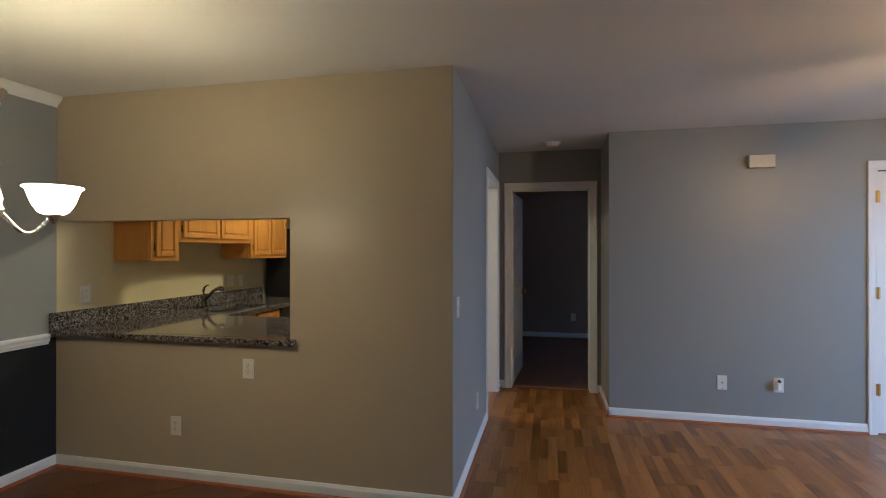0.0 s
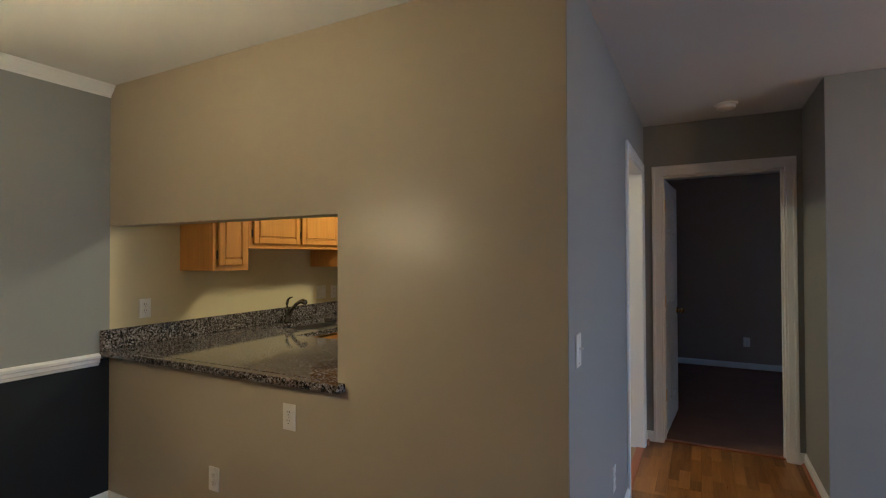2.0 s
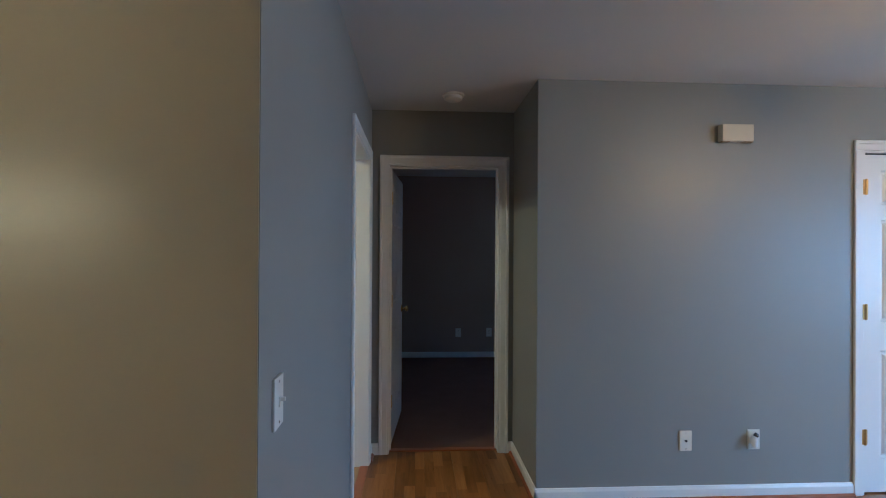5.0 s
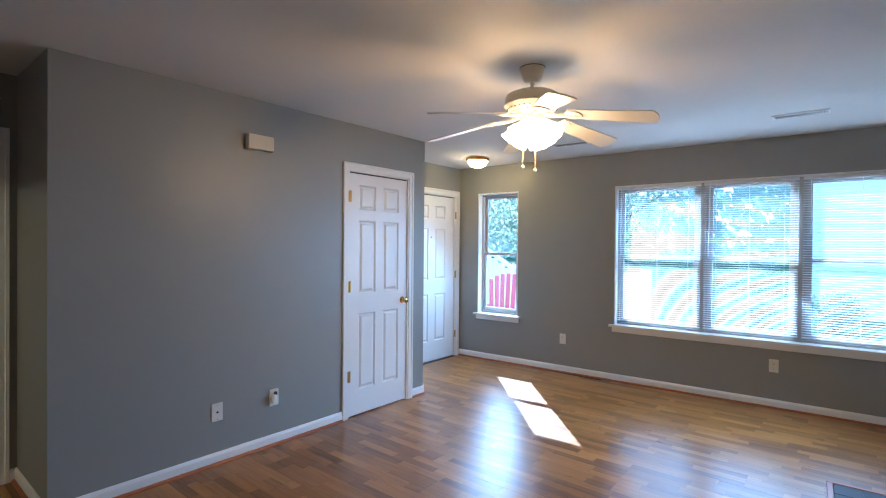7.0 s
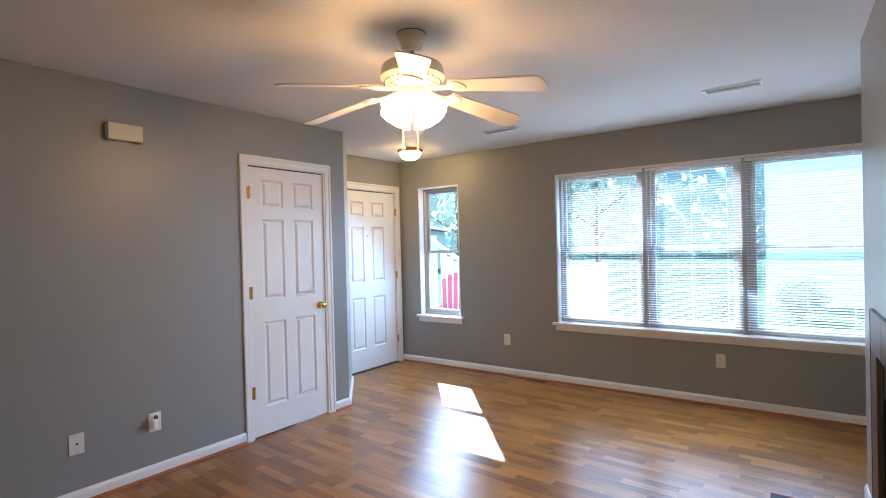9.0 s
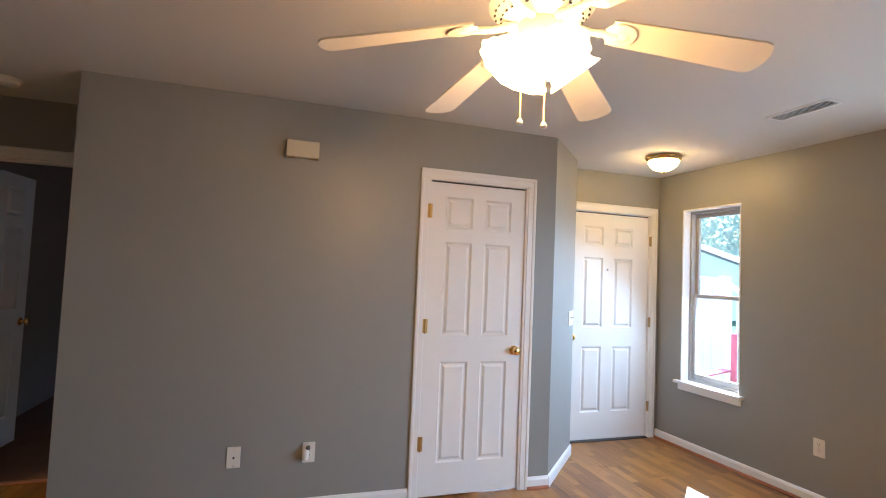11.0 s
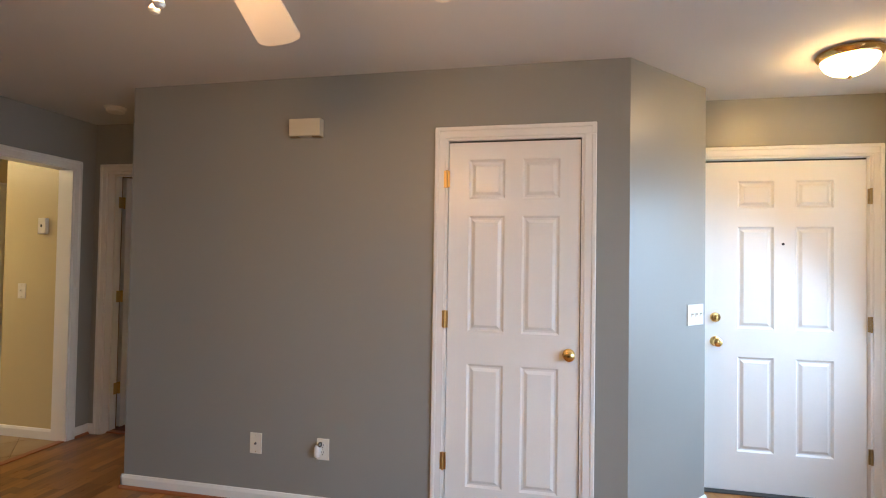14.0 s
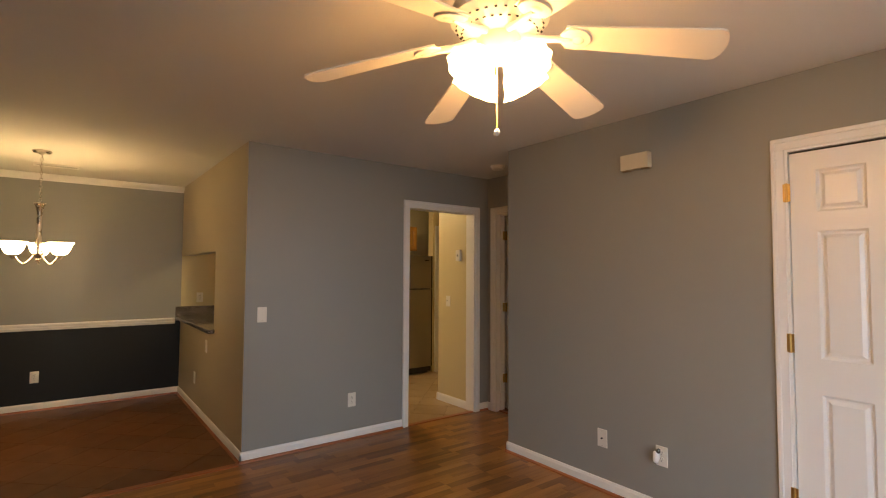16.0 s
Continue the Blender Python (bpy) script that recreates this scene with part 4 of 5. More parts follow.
for i in range(1, 8):
    a = -90 + 180 * i / 8
    outline.append((R1 - 0.035 + 0.035 * math.cos(radians(a)) ** 0.8 if abs(a) < 90 else R1 - 0.035, 0.067 * math.sin(radians(a)) * (1.0 if abs(a) > 60 else 0.97)))
for i in range(9):
    outline.append((R0 + (R1 - 0.035 - R0) * (8 - i) / 8, 0.050 + 0.017 * (8 - i) / 8))
prism(bm, outline, -0.003, 0.003)
blade_me = mesh_of("blade", bm, FANWHITE)
bm = bmesh.new()
tube(bm, [(0.075, 0, -0.004), (0.11, 0, -0.009), (0.15, 0, -0.011), (0.19, 0, -0.008), (0.225, 0, -0.007)], [0.014, 0.012, 0.011, 0.012, 0.008], 10)
lathe(bm, [(0.036, -0.011), (0.046, -0.009), (0.048, -0.0035), (0.03, -0.0032)], pose(0.235, 0, 0), 20)
lathe(bm, [(0.012, -0.014), (0.018, -0.011), (0.018, -0.008)], pose(0.245, 0, 0), 12)
iron_me = mesh_of("blade_iron", bm, FANWHITE, True)
for k in range(6):
    b = piece("blade", blade_me, pose(0, 0, -0.250, 0, 0, 41 + 60 * k) @ pose(0, 0, 0, -12, 8.5, 0), fan)
    piece("blade_iron", iron_me, pose(0, 0, 0), b)
for k in range(4):
    m = pose(0, 0, 0, 0, 0, 90 * k)
    bm = bmesh.new()
    tube(bm, [m @ Vector(p) for p in ((0.03, 0, -0.324), (0.055, 0, -0.326), (0.068, 0, -0.340))], 0.011, 10)
    part("arm", bm, FANWHITE, fan, "", True)
    bm = bmesh.new()
    lathe(bm, [(0.020, 0.0), (0.028, 0.005), (0.047, 0.019), (0.060, 0.044), (0.068, 0.068), (0.081, 0.086), (0.078, 0.0865), (0.064, 0.068), (0.056, 0.044), (0.043, 0.021), (0.018, 0.007)], m @ pose(0.064, 0, -0.334, 0, 140, 0), 40, 0.05, 10)
    part("shade", bm, BULB, fan, "lit ruffled frosted glass shade", True).visible_shadow = False
for dx, dy, end in ((-0.045, 0.030, -0.545), (0.008, -0.018, -0.562)):
    bm = bmesh.new()
    z = -0.322
    while z > end:
        lathe(bm, [(0.001, z), (0.0022, z - 0.002), (0.001, z - 0.004)], pose(dx, dy, 0), 6)
        z -= 0.0042
    c = part("pull_chain", bm, BRASS, fan, "thin beaded brass pull chain")
    bm = bmesh.new()
    lathe(bm, [(0.003, end + 0.003), (0.008, end - 0.003), (0.011, end - 0.010), (0.008, end - 0.016), (0.0, end - 0.018)], pose(dx, dy, 0), 14)
    part("fob", bm, VINYL, c, "small white pull fob", True)

# ---- entry light ----
lamp = empty("flush_ceiling_light", pose(5.075, 5.022, CH), "lit flush dome light with a polished brass rim", "ceiling light")
bm = bmesh.new()
lathe(bm, [(0.115, -0.0005), (0.132, -0.006), (0.136, -0.018), (0.128, -0.030), (0.116, -0.040), (0.108, -0.041)], n=40)
part("rim", bm, BRASS, lamp, "polished brass rim", True)
bm = bmesh.new()
lathe(bm, [(0.115, -0.040), (0.113, -0.050), (0.100, -0.075), (0.075, -0.098), (0.043, -0.112), (0.0, -0.117)], n=40)
part("dome", bm, BULB_ENTRY, lamp, "lit ribbed frosted glass dome", True)
bm = bmesh.new()
lathe(bm, [(0.004, -0.116), (0.010, -0.121), (0.008, -0.130), (0.0, -0.135)], n=14)
part("finial", bm, BRASS, lamp, "", True)

# ---- chandelier ----
ch = empty("chandelier", pose(-1.262, 1.855, CH), "brushed nickel chandelier with three lit glass shades", "chandelier")
bm = bmesh.new()
lathe(bm, [(0.066, -0.0005), (0.068, -0.006), (0.058, -0.018), (0.02, -0.026), (0.008, -0.034)], n=28)
part("canopy", bm, NICKEL, ch, "", True)
for i in range(14):
    bm = bmesh.new()
    z = -0.045 - i * 0.0285
    pts = [(0.009 * math.cos(a), 0, z + 0.019 * math.sin(a)) for a in [2 * math.pi * k / 10 for k in range(11)]]
    if i % 2:
        pts = [(0, x, zz) for x, _, zz in pts]
    tube(bm, pts, 0.0022, 6)
    part("chain_link", bm, NICKEL, ch, "", True)
bm = bmesh.new()
lathe(bm, [(0.006, -0.438), (0.040, -0.440), (0.044, -0.446), (0.030, -0.470), (0.018, -0.520), (0.016, -0.600), (0.020, -0.740), (0.026, -0.800), (0.034, -0.830), (0.030, -0.850), (0.038, -0.868), (0.030, -0.890), (0.014, -0.905), (0.016, -0.920), (0.008, -0.935), (0.0, -0.945)], n=24)
part("stem", bm, NICKEL, ch, "", True)
for k in range(3):
    m = pose(0, 0, 0, 0, 0, 58 + 120 * k)
    bm = bmesh.new()
    pts = []
    for i in range(15):
        t = i / 14
        pts.append(m @ Vector((0.025 + 0.187 * t, 0, -0.877 - 0.075 * math.sin(math.pi * min(1, t * 1.25)) ** 1.2 + 0.012 * max(0, t - 0.75) * 4 - 0.03 * max(0, t - 0.9) * 6)))
    tube(bm, pts, [0.007] * 11 + [0.006, 0.005, 0.004, 0.0025], 10)
    part("arm", bm, NICKEL, ch, "", True)
    bm = bmesh.new()
    s = m @ pose(0.174, 0, -0.908)
    lathe(bm, [(0.006, -0.006), (0.010, 0.0), (0.022, 0.018), (0.032, 0.034), (0.02, 0.036)], s, 20)
    part("cup", bm, NICKEL, ch, "", True)
    bm = bmesh.new()
    lathe(bm, [(0.030, 0.030), (0.048, 0.040), (0.066, 0.068), (0.077, 0.100), (0.084, 0.122), (0.096, 0.132), (0.093, 0.135), (0.081, 0.125), (0.073, 0.101), (0.062, 0.069), (0.044, 0.043), (0.026, 0.034)], s, 36)
    part("shade", bm, BULB_DINING, ch, "lit bell-shaped alabaster glass shade", True)

# ---- kitchen ----
kl = empty("kitchen_ceiling_light", pose(-1.25, 4.65, CH), "lit white dome light on the kitchen ceiling", "ceiling light")
bm = bmesh.new()
lathe(bm, [(0.17, -0.0005), (0.17, -0.025), (0.155, -0.03)], n=32)
part("rim", bm, VINYL, kl, "", True)
bm = bmesh.new()
lathe(bm, [(0.155, -0.029), (0.14, -0.07), (0.08, -0.105), (0.0, -0.115)], n=32)
part("dome", bm, BULB_KITCHEN, kl, "lit frosted dome", True)

TOP = 0.903
counter = empty("granite_counter", pose(0, 0, 0), "polished speckled granite counter through the pass-through", "counter")
bm = bmesh.new()
soft_box(bm, (XD + 0.001, 3.085, TOP - 0.035), (-0.790, 3.1395, TOP), 0.006, seg=2)
soft_box(bm, (XD + 0.001, 3.1395, TOP - 0.035), (-0.834, 3.985, TOP), 0.006, seg=2)
part("peninsula_top", bm, GRANITE, counter)
bm = bmesh.new()
SX0, SX1, SY0, SY1 = -2.36, -2.00, 4.16, 4.80
for lo, hi in (((XD + 0.001, 3.9855), (SX0, 5.50)), ((SX1, 3.9855), (-1.89, 5.50)), ((SX0, 3.9855), (SX1, SY0)), ((SX0, SY1), (SX1, 5.50))):
    box(bm, (*lo, TOP - 0.035), (*hi, TOP))
part("sink_run_top", bm, GRANITE, counter)
bm = bmesh.new()
soft_box(bm, (XD + 0.001, 3.085, TOP + 0.0005), (XD + 0.022, 5.505, TOP + 0.112), 0.003)
part("backsplash", bm, GRANITE, counter)
sink = empty("kitchen_sink", pose(0, 0, 0), "stainless undermount sink in the granite counter", "sink")
bm = bmesh.new()
d = 0.003
for lo, hi in (((SX0 - d, SY0 - d, TOP - 0.22), (SX1 + d, SY1 + d, TOP - 0.216)), ((SX0 - d, SY0 - d, TOP - 0.216), (SX0, SY1 + d, TOP - 0.036)), ((SX1, SY0 - d, TOP - 0.216), (SX1 + d, SY1 + d, TOP - 0.036)), ((SX0, SY0 - d, TOP - 0.216), (SX1, SY0, TOP - 0.036)), ((SX0, SY1, TOP - 0.216), (SX1, SY1 + d, TOP - 0.036))):
    box(bm, lo, hi)
part("basin", bm, STEEL, sink)
tap = empty("kitchen_faucet", pose(-2.445, 4.455, TOP), "dark nickel single-lever faucet behind the sink", "faucet")
bm = bmesh.new()
lathe(bm, [(0.028, 0.0), (0.030, 0.004), (0.026, 0.012), (0.021, 0.06), (0.022, 0.10), (0.017, 0.118), (0.004, 0.124)], n=20)
part("body", bm, GUNMETAL, tap, "", True)
bm = bmesh.new()
tube(bm, [(0.006, -0.002, 0.06), (0.05, -0.004, 0.105), (0.10, -0.006, 0.150), (0.145, -0.007, 0.172), (0.17, -0.008, 0.176), (0.195, -0.008, 0.168), (0.207, -0.008, 0.160)], [0.014, 0.014, 0.014, 0.015, 0.021, 0.022, 0.014], 12)
part("spout", bm, GUNMETAL, tap, "", True)
bm = bmesh.new()
tube(bm, [(-0.002, 0.0, 0.105), (-0.010, 0.002, 0.15), (0.002, 0.004, 0.183), (0.022, 0.006, 0.198), (0.045, 0.008, 0.202)], [0.018, 0.013, 0.009, 0.007, 0.005], 10)
part("lever", bm, GUNMETAL, tap, "", True)


def cabinet(name, label, y0, y1, z0, z1, xb, xf, doors, body_top=None):
    """An oak cabinet on the west wall, its doors facing the room."""
    top = empty(name, pose(0, 0, 0), label, "cabinet", "oak kitchen cabinets")
    bm = bmesh.new()
    soft_box(bm, (xb, y0, z0), (xf - 0.019, y1, body_top or z1), 0.002)
    part("body", bm, OAK, top)
    bm = bmesh.new()
    for lo, hi in (((y0, z0), (y0 + 0.035, z1)), ((y1 - 0.035, z0), (y1, z1)), ((y0 + 0.035, z0), (y1 - 0.035, z0 + 0.035)), ((y0 + 0.035, z1 - 0.035), (y1 - 0.035, z1))):
        box(bm, (xf - 0.0188, lo[0], lo[1]), (xf, hi[0], hi[1]))
    part("face_frame", bm, OAK, top)
    w = (y1 - y0 - 0.036) / doors
    for i in range(doors):
        a, b = y0 + 0.036 + i * w, y0 + 0.012 + (i + 1) * w
        c, d2 = z0 + 0.034, z1 - 0.02
        bm = bmesh.new()
        f = 0.040
        for lo, hi in (((a, c), (a + f, d2)), ((b - f, c), (b, d2)), ((a + f, c), (b - f, c + f)), ((a + f, d2 - f), (b - f, d2))):
            soft_box(bm, (xf + 0.001, lo[0], lo[1]), (xf + 0.020, hi[0], hi[1]), 0.003)
        dr = part("cabinet_door", bm, OAK, top)
        bm = bmesh.new()
        soft_box(bm, (xf + 0.001, a + f - 0.003, c + f - 0.003), (xf + 0.006, b - f + 0.003, d2 - f + 0.003), 0.001)
        soft_box(bm, (xf + 0.004, a + f + 0.003, c + f + 0.003), (xf + 0.018, b - f - 0.003, d2 - f - 0.003), 0.013)
        part("panel", bm, OAK, dr)
        for hz in (c + 0.07, d2 - 0.07):
            bm = bmesh.new()
            soft_box(bm, (xf + 0.0005, a - 0.011, hz - 0.028), (xf + 0.007, a - 0.001, hz + 0.028), 0.002)
            part("hinge", bm, BLACK, dr, "small black hinge")
    return top


cabinet("upper_cabinet", "honey oak wall cabinet with one door", 3.575, 3.850, 1.345, 2.12, XD + 0.002, -2.2, 1)
cabinet("upper_cabinet", "short honey oak wall cabinet above the sink", 3.852, 4.808, 1.492, 2.12, XD + 0.002, -2.2, 2)
cabinet("upper_cabinet", "honey oak wall cabinet beside the refrigerator", 4.810, 5.470, 1.345, 2.12, XD + 0.002, -2.2, 2)
cabinet("upper_cabinet", "oak cabinet above the refrigerator", 5.472, 6.262, 1.76, 2.12, XD + 0.002, -2.14, 2)
cabinet("base_cabinet", "honey oak base cabinet under the sink", 4.05, 4.86, 0.09, TOP - 0.0355, XD + 0.002, -1.925, 2, TOP - 0.225)
bm = bmesh.new()
box(bm, (XD + 0.002, 3.262, 0.0), (-0.86, 3.93, TOP - 0.0355))
solid("peninsula_cabinet", bm, OAK, "oak cabinet run under the peninsula counter", "cabinet")
dw = empty("dishwasher", pose(-1.925, 4.865, 0), "black dishwasher under the granite counter", "dishwasher")
bm = bmesh.new()
soft_box(bm, (-0.58, 0.003, 0.0), (0.0, 0.60, TOP - 0.037), 0.004)
part("body", bm, BLACK, dw)
bm = bmesh.new()
soft_box(bm, (0.0005, 0.005, 0.12), (0.022, 0.598, 0.72), 0.006)
part("dishwasher_door", bm, BLACK, dw)
bm = bmesh.new()
soft_box(bm, (0.0005, 0.005, 0.725), (0.028, 0.598, TOP - 0.04), 0.006)
part("control_panel", bm, BLACK, dw)
fr = empty("refrigerator", pose(-1.72, 5.535, 0), "stainless two-door refrigerator with black sides", "refrigerator")
bm = bmesh.new()
soft_box(bm, (-0.77, 0.0, 0.02), (-0.06, 0.722, 1.665), 0.006)
part("body", bm, BLACK, fr, "black cabinet sides")
bm = bmesh.new()
box(bm, (-0.74, 0.03, 0.0), (-0.07, 0.69, 0.02))
box(bm, (-0.06, 0.01, 0.03), (-0.02, 0.712, 0.095))
part("base_grille", bm, BLACK, fr, "black base grille")
for nm, a, b in (("fridge_door", 0.10, 1.192), ("freezer_door", 1.204, 1.672)):
    bm = bmesh.new()
    soft_box(bm, (-0.058, 0.001, a), (0.0, 0.700, b), 0.010, seg=2)
    dr = part(nm, bm, STEEL, fr, "", True)
    # narrow black strip along the door's far edge
    bm = bmesh.new()
    box(bm, (-0.058, 0.7005, a), (-0.004, 0.721, b))
    part("black_edge", bm, BLACK, dr)
    bm = bmesh.new()
    zz = (b - 0.42, b - 0.06) if nm == "fridge_door" else (a + 0.05, a + 0.34)
    tube(bm, [(0.0, 0.06, zz[0]), (0.04, 0.06, zz[0] + 0.02), (0.04, 0.06, zz[1] - 0.02), (0.0, 0.06, zz[1])], 0.010, 8)
    part("handle", bm, BLACK, dr, "black bar handle", True)
bm = bmesh.new()
box(bm, (0.0003, 0.585, 1.596), (0.0015, 0.655, 1.612))
part("badge", bm, BLACK, fr, "small dark badge bar")

# ---- outside ----
fence = empty("vinyl_fence", pose(8.0, 4.05, -0.09), "white vinyl privacy fence stepping up along the patio", "fence")
posts = ((0.0, 1.14), (1.12, 1.14), (2.25, 1.14), (3.05, 1.62), (4.90, 1.75), (6.75, 1.75))
for (ya, ha), (yb, hb) in zip(posts, posts[1:] + ((None, 0),)):
    bm = bmesh.new()
    soft_box(bm, (-0.06, ya - 0.06, 0), (0.06, ya + 0.06, ha + 0.05), 0.006)
    part("post", bm, VINYL, fence)
    if yb is None:
        continue
    for z0, z1 in ((0.12, 0.12), (ha, hb)):
        bm = bmesh.new()
        vs = box(bm, (-0.03, ya + 0.06, -0.06), (0.03, yb - 0.06, 0.0))
        for v in vs:
            v.co.z += z0 + (z1 - z0) * (v.co.y - ya) / (yb - ya)
        part("rail", bm, VINYL, fence)
    k = int((yb - ya - 0.13) / 0.1395)
    for i in range(k):
        y = ya + 0.065 + i * 0.1395
        bm = bmesh.new()
        soft_box(bm, (-0.012, 0.0, 0.12), (0.012, 0.136, ha + (hb - ha) * (y - ya) / (yb - ya) - 0.05), 0.004)
        piece("slat", mesh_of("slat", bm, VINYL), pose(0, y, 0), fence)


def adirondack(m):
    top = empty("patio_chair", m, "red slatted adirondack chair on the patio", "chair")
    for k in range(7):
        bm = bmesh.new()
        q = (k - 3) * 0.074
        h = 0.80 + math.sqrt(0.30 ** 2 - q * q)
        soft_box(bm, (-0.012, -0.033, 0.28), (0.012, 0.033, h), 0.008)
        p = part("back_slat", bm, REDPAINT, top)
        p.matrix_basis = pose(0.20, q, 0.0) @ pose(0, 0, 0, -1.2 * (k - 3), 10, 0)
    for k in range(6):
        bm = bmesh.new()
        soft_box(bm, (-0.30 + k * 0.085, -0.28, 0.35 - k * 0.018), (-0.225 + k * 0.085, 0.28, 0.37 - k * 0.018), 0.004)
        part("seat_slat", bm, REDPAINT, top)
    for s in (-1, 1):
        bm = bmesh.new()
        soft_box(bm, (-0.36, s * 0.33 - 0.06, 0.56), (0.30, s * 0.33 + 0.06, 0.582), 0.006)
        part("armrest", bm, REDPAINT, top)
        bm = bmesh.new()
        soft_box(bm, (-0.32, s * 0.30 - 0.018, 0.0), (-0.22, s * 0.30 + 0.018, 0.559), 0.004)
        part("front_leg", bm, REDPAINT, top)
        bm = bmesh.new()
        prism(bm, [(-0.30, s * 0.27 - 0.015), (0.52, s * 0.27 - 0.015), (0.52, s * 0.27 + 0.015), (-0.30, s * 0.27 + 0.015)], 0.0, 0.09)
        for v in bm.verts:
            v.co.z += 0.26 * (0.52 - v.co.x) / 0.82
        part("back_leg", bm, REDPAINT, top)
    return top


adirondack(pose(6.95, 5.85, -0.09, 0, 0, 20))


def house(name, m, w, d, h, roof, label, wins):
    top = empty(name, m, label, "house")
    bm = bmesh.new()
    box(bm, (0, 0, 0), (d, w, h))
    part("wall", bm, SIDING, top)
    bm = bmesh.new()
    n = int(h / 0.18)
    for i in range(n):
        z = i * 0.18
        v = [bm.verts.new(p) for p in ((-0.028, -0.02, z), (-0.028, w + 0.02, z), (-0.004, w + 0.02, z + 0.18), (-0.004, -0.02, z + 0.18), (0.0, -0.02, z), (0.0, w + 0.02, z))]
        bm.faces.new(v[:4])
        bm.faces.new((v[0], v[4], v[5], v[1]))
    tagged(part("siding", bm, SIDING, top, "white lap siding"), kind="stuff")
    bm = bmesh.new()
    g = [(-0.14, -0.2, h - 0.06), (-0.14, w / 2, h + roof), (-0.14, w + 0.2, h - 0.06), (-0.14, w + 0.2, h + 0.05), (-0.14, w / 2, h + roof + 0.12), (-0.14, -0.2, h + 0.05)]
    a = [bm.verts.new(p) for p in g]
    b = [bm.verts.new((d + 0.4, y, z)) for _, y, z in g]
    bm.faces.new(a)
    bm.faces.new(b[::-1])
    for i in range(6):
        j = (i + 1) % 6
        bm.faces.new((a[i], b[i], b[j], a[j]))
    part("roof", bm, ROOF, top, "grey shingled gable roof")
    bm = bmesh.new()
    v = [bm.verts.new(p) for p in ((0, 0, h), (0, w, h), (0, w / 2, h + roof - 0.12))]
    u = [bm.verts.new(p) for p in ((0.1, 0, h), (0.1, w, h), (0.1, w / 2, h + roof - 0.12))]
    bm.faces.new(v)
    bm.faces.new(u[::-1])
    for i in range(3):
        j = (i + 1) % 3
        bm.faces.new((v[i], u[i], u[j], v[j]))
    part("gable", bm, SIDING, top)
    for y, z in wins:
        bm = bmesh.new()
        for lo, hi in (((y, z), (y + 0.08, z + 1.3)), ((y + 0.82, z), (y + 0.9, z + 1.3)), ((y + 0.08, z), (y + 0.82, z + 0.08)), ((y + 0.08, z + 1.22), (y + 0.82, z + 1.3)), ((y + 0.08, z + 0.62), (y + 0.82, z + 0.68))):
            box(bm, (-0.06, *lo), (0.0, *hi))
        wd = part("window", bm, VINYL, top)
        bm = bmesh.new()
        box(bm, (-0.035, y + 0.08, z + 0.08), (-0.030, y + 0.82, z + 1.22))
        part("pane", bm, SLOT, wd, "dark pane")
    return top


house("neighbour_house", pose(15.0, -7.0, -0.17), 9.6, 7.0, 5.2, 2.6, "white-sided two-storey neighbouring house", ((2.0, 0.9), (2.0, 3.3)))
house("neighbour_house", pose(23.0, 19.6, -0.17, 0, 0, 28.5), 10.9, 7.0, 2.5, 2.2, "low white-sided neighbouring house with a gable", ((2.7, 1.0),))


def tree(x, y, h, seed, spread):
    r = random.Random(seed)
    top = empty("tree", pose(x, y, -0.17), "leafy green tree behind the houses", "tree", "trees behind the patio")
    bm = bmesh.new()
    bend = [(r.uniform(-0.2, 0.2) * i, r.uniform(-0.2, 0.2) * i) for i in range(5)]
    tube(bm, [(bend[i][0] * 0.3, bend[i][1] * 0.3, h * 0.75 * i / 4) for i in range(5)], [0.013 * h * (1 - 0.2 * i) for i in range(5)], 9)
    tips = []
    for i in range(9):
        z = h * (0.13 + 0.62 * i / 9)
        a = i * 2.4 + r.uniform(-0.4, 0.4)
        ln = spread * r.uniform(0.5, 0.9)
        p = [(ln * t * math.cos(a), ln * t * math.sin(a), z + ln * 0.55 * t) for t in (0, 0.5, 1.0)]
        tube(bm, p, [0.010 * h, 0.006 * h, 0.002 * h], 6)
        tips += [p[1], p[2]]
    part("trunk", bm, BARK, top, "rough brown trunk and limbs")
    tips.append((0, 0, h * 0.85))
    verts, faces = [], []
    for c in tips:
        for _ in range(480):
            v = Vector((r.gauss(0, 1), r.gauss(0, 1), r.gauss(0, 0.8))) * spread * 0.26
            p = Vector(c) + v
            n = Vector((r.gauss(0, 1), r.gauss(0, 1), r.gauss(0, 1) + 0.6)).normalized()
            u = n.orthogonal().normalized()
            w = n.cross(u)
            s = r.uniform(0.06, 0.13)
            k = len(verts)
            verts += [p - u * s, p + w * s * 0.5, p + u * s, p - w * s * 0.5]
            faces.append((k, k + 1, k + 2, k + 3))
    me = bpy.data.meshes.new("crown")
    me.from_pydata(verts, [], faces)
    me.materials.append(LEAF)
    crown = new("crown", me)
    crown.parent = top
    return top


for x, y, h, seed, sp in ((19.5, 11.8, 9.5, 1, 3.2), (25.5, 14.2, 11.0, 3, 4.0), (31.0, 19.5, 12.0, 4, 4.2), (35.0, 26.0, 13.0, 6, 4.6), (31.0, 12.5, 12.0, 8, 4.4), (33.0, 36.0, 13.0, 9, 4.6)):
    tree(x, y, h, seed, sp)


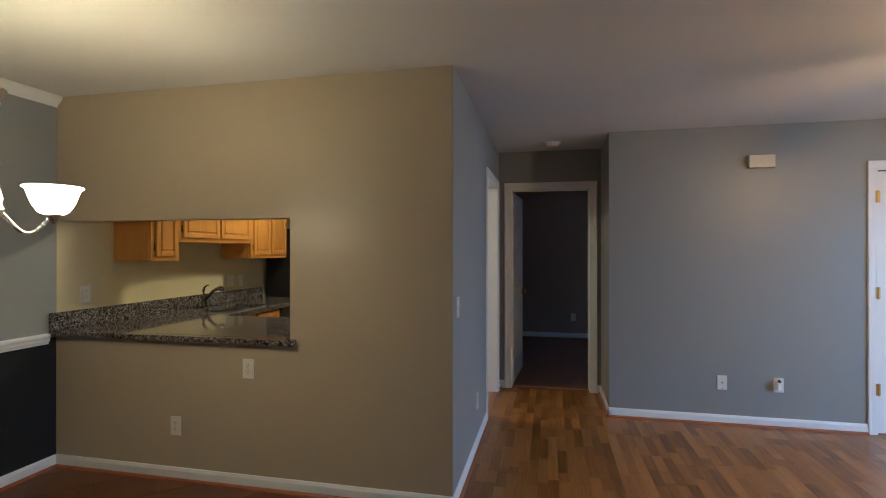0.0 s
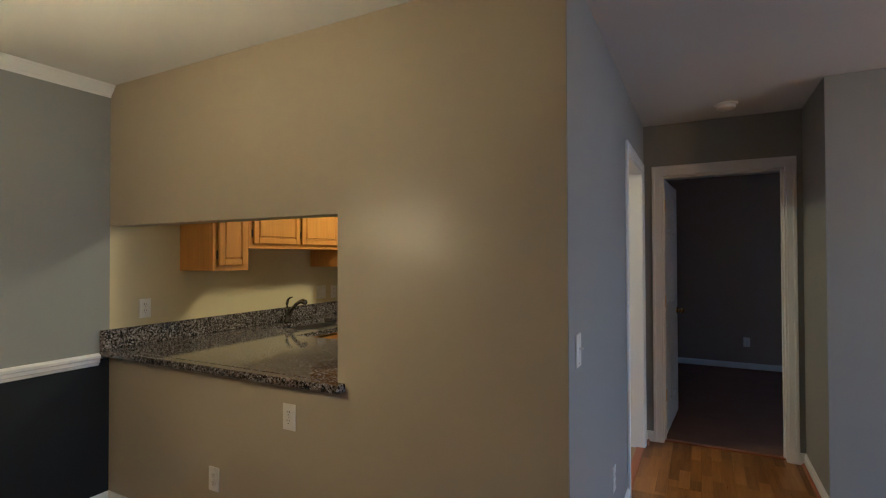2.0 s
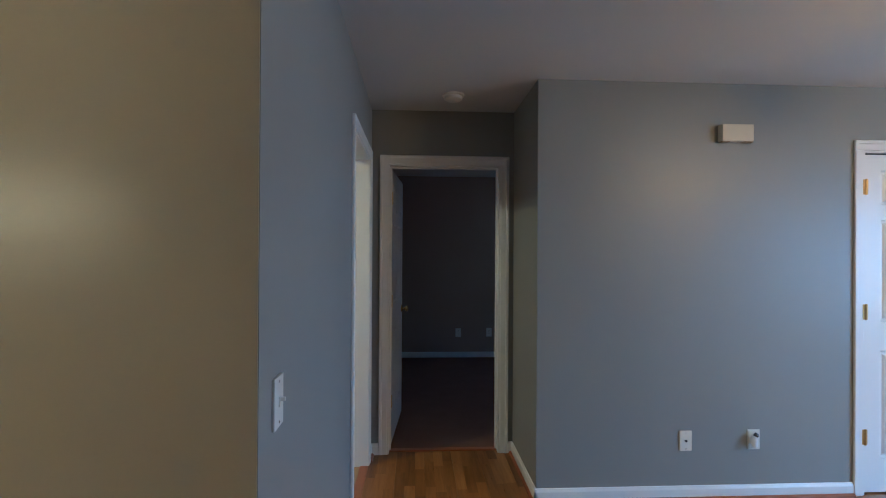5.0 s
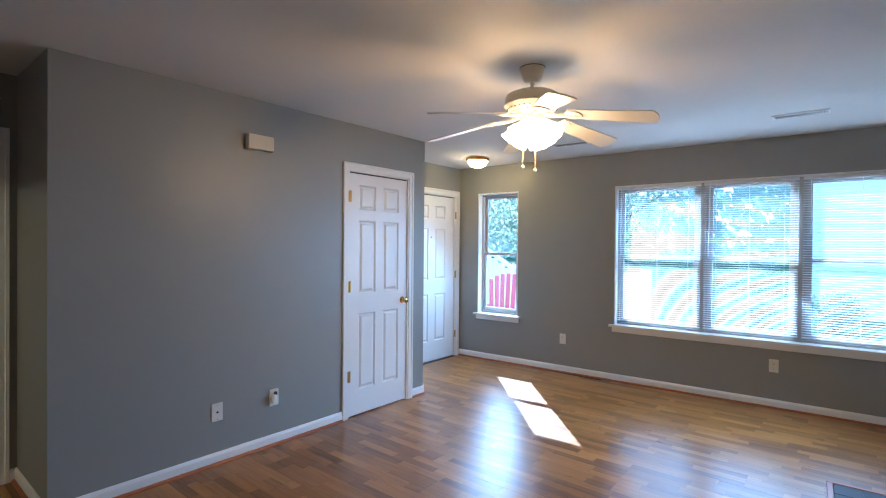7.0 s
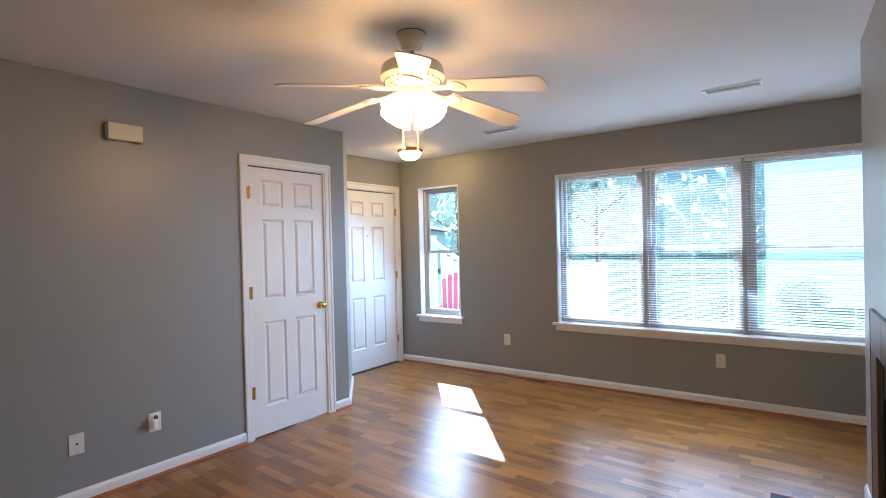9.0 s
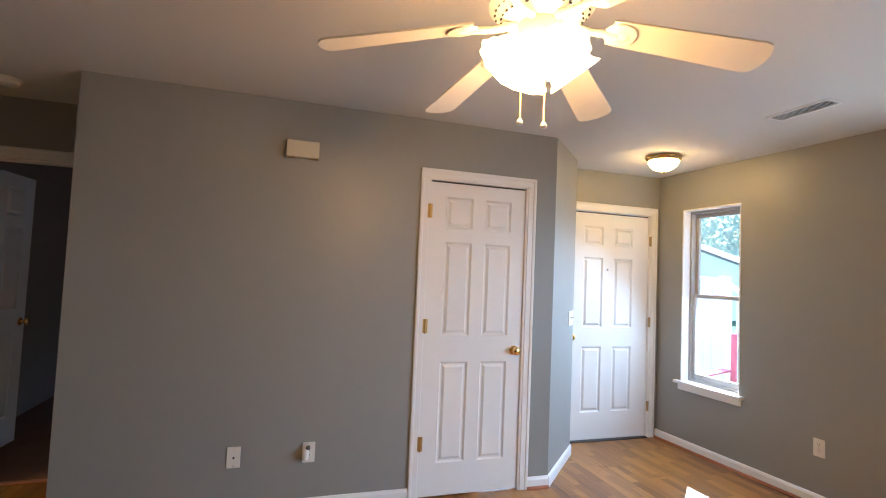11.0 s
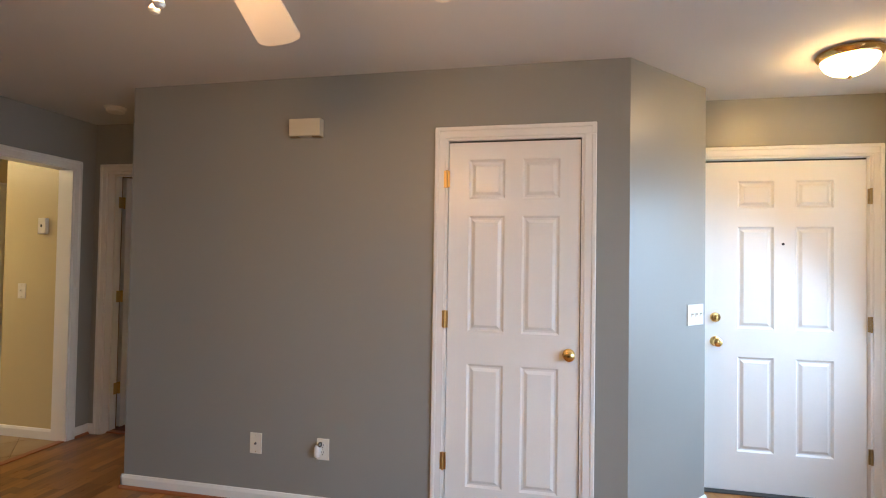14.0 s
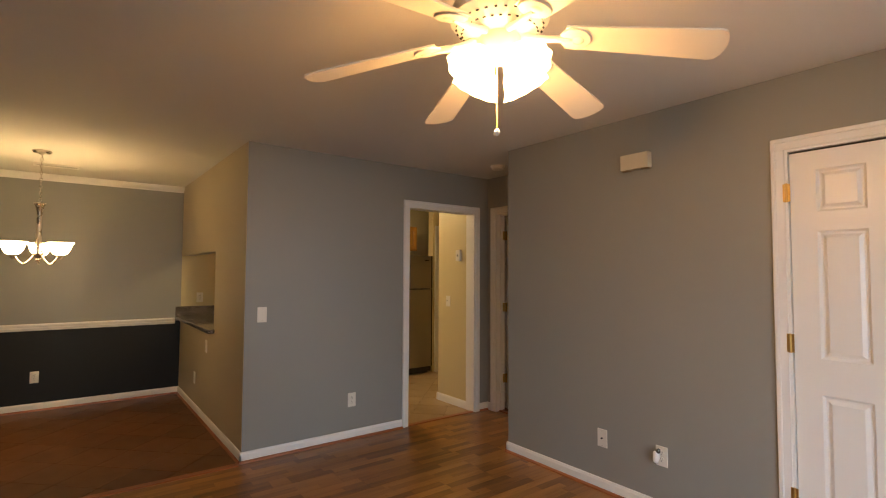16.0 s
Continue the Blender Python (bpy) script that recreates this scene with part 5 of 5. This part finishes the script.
def shrub(x, y, s, seed):
    r = random.Random(seed)
    top = empty("shrub", pose(x, y, -0.17), "rounded green shrub by the white house", "shrub", "shrubs by the house")
    bm = bmesh.new()
    for i in range(7):
        a = i * 0.9
        tube(bm, [(0, 0, 0), (0.2 * s * math.cos(a), 0.2 * s * math.sin(a), 0.35 * s), (0.4 * s * math.cos(a), 0.4 * s * math.sin(a), 0.7 * s)], [0.02, 0.014, 0.005], 5)
    part("branches", bm, BARK, top)
    verts, faces = [], []
    for _ in range(3200):
        d = Vector((r.gauss(0, 1), r.gauss(0, 1), r.gauss(0, 1))).normalized() * s * r.uniform(0.30, 0.62)
        p = Vector((d.x, d.y, 0.5 * s + d.z * 0.8))
        if p.z < 0.05:
            continue
        n = (d + Vector((r.gauss(0, 0.3), r.gauss(0, 0.3), r.gauss(0, 0.3)))).normalized()
        u = n.orthogonal().normalized()
        w = n.cross(u)
        q = r.uniform(0.018, 0.034)
        k = len(verts)
        verts += [p - u * q, p + w * q * 0.55, p + u * q, p - w * q * 0.55]
        faces.append((k, k + 1, k + 2, k + 3))
    me = bpy.data.meshes.new("foliage")
    me.from_pydata(verts, [], faces)
    me.materials.append(SHRUB)
    f = new("foliage", me)
    f.parent = top


shrub(12.6, 1.92, 0.80, 21)
shrub(12.6, 3.20, 0.62, 22)


# distant woods along the horizon, their leaves glowing pale for haze
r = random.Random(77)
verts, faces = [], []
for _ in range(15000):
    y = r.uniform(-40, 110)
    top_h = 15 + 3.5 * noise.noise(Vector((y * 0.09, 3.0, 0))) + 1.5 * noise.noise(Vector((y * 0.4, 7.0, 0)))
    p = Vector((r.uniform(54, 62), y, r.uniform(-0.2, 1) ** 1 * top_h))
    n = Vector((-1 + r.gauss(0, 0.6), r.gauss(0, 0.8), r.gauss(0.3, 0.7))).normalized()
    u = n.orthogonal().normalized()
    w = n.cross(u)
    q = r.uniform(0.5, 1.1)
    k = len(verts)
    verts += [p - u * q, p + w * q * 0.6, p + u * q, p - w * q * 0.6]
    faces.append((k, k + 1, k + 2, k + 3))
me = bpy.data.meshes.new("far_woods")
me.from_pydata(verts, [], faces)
me.materials.append(HAZE_GLOW)
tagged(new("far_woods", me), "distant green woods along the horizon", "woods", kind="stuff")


# ---- floor pieces ----
def plan_blocked(x0, x1, y0, y1):
    """Whether a patch of floor lies wholly under the closet block or the chimney breast."""
    if x0 > 1.25 and x1 < 4.0 and y0 > YTV + 0.1:
        return True
    return x0 > 2.6 and y1 < 1.25 and x1 < 4.6


boards = {}
rng = random.Random(4)
W, L = 0.1902, 1.2
row, x = 0, XG + 0.001
while x < XW + 0.19:
    w = min(W, XW + 0.2 - x)
    y = YS - rng.uniform(0, L)
    while y < YF:
        a, b = max(y, YS if x < 2.45 else 0.81), min(y + L, YF + 0.02 if x > 3.85 else (YH + 0.075 if x < 1.2 else YTV + 0.06))
        if x + w > 5.80:
            b = min(b, 3.8)
        if b - a > 0.02 and not plan_blocked(x, x + w, a, b):
            key = (round(w, 3), round(b - a, 3))
            if key not in boards:
                bm = bmesh.new()
                box(bm, (0.0004, 0.0004, -0.0085), (w - 0.0004, b - a - 0.0004, 0))
                boards[key] = mesh_of("plank", bm, LAMINATE)
            piece("plank", boards[key], pose(x, a, 0), floor)
        y += L
    x += w
    row += 1


def diagonal_tiles(parent, mat, x0, x1, y0, y1, side, near, top):
    """Square tiles laid at 45 degrees, cut to a rectangle; the nearest are pieces, the rest one joined part."""
    rest, n = bmesh.new(), 0
    g = side / math.sqrt(2)
    cells = []
    for i in range(-60, 60):
        for j in range(-60, 60):
            cx, cy = x0 + (i + j) * g, y0 + (i - j) * g
            if x0 - g < cx < x1 + g and y0 - g < cy < y1 + g:
                cells.append((cx, cy))
    cells.sort(key=lambda c: (c[0] - near[0]) ** 2 + (c[1] - near[1]) ** 2)
    h = g - 0.003
    for cx, cy in cells:
        poly = [(h, 0), (0, h), (-h, 0), (0, -h)]
        poly = [(px + cx, py + cy) for px, py in poly]
        for ax, lim, sign in ((0, x0, 1), (0, x1, -1), (1, y0, 1), (1, y1, -1)):
            out = []
            for k in range(len(poly)):
                p, q = poly[k], poly[(k + 1) % len(poly)]
                dp, dq = (p[ax] - lim) * sign, (q[ax] - lim) * sign
                if dp >= 0:
                    out.append(p)
                if dp * dq < 0:
                    t = dp / (dp - dq)
                    out.append((p[0] + t * (q[0] - p[0]), p[1] + t * (q[1] - p[1])))
            poly = out
            if len(poly) < 3:
                break
        if len(poly) < 3:
            continue
        bm = bmesh.new() if n < 280 else rest
        prism(bm, [(px - cx, py - cy) if bm is not rest else (px, py) for px, py in poly], top - 0.008, top)
        if bm is not rest:
            piece("tile", mesh_of("tile", bm, mat), pose(cx, cy, 0), parent)
        n += 1
    if n > 280:
        tagged(part("tile_field", rest, mat, parent), kind="stuff")
    else:
        rest.free()


diagonal_tiles(floor_dining, TILE, XD + 0.002, XG - 0.002, YS, YT - 0.002, 0.33, (-0.8, 2.4), 0.0)
diagonal_tiles(floor_kitchen, TILE_KITCHEN, XD + 0.002, XG - 0.002, YT + 0.125, 7.4, 0.33, (-0.6, 5.0), 0.0)
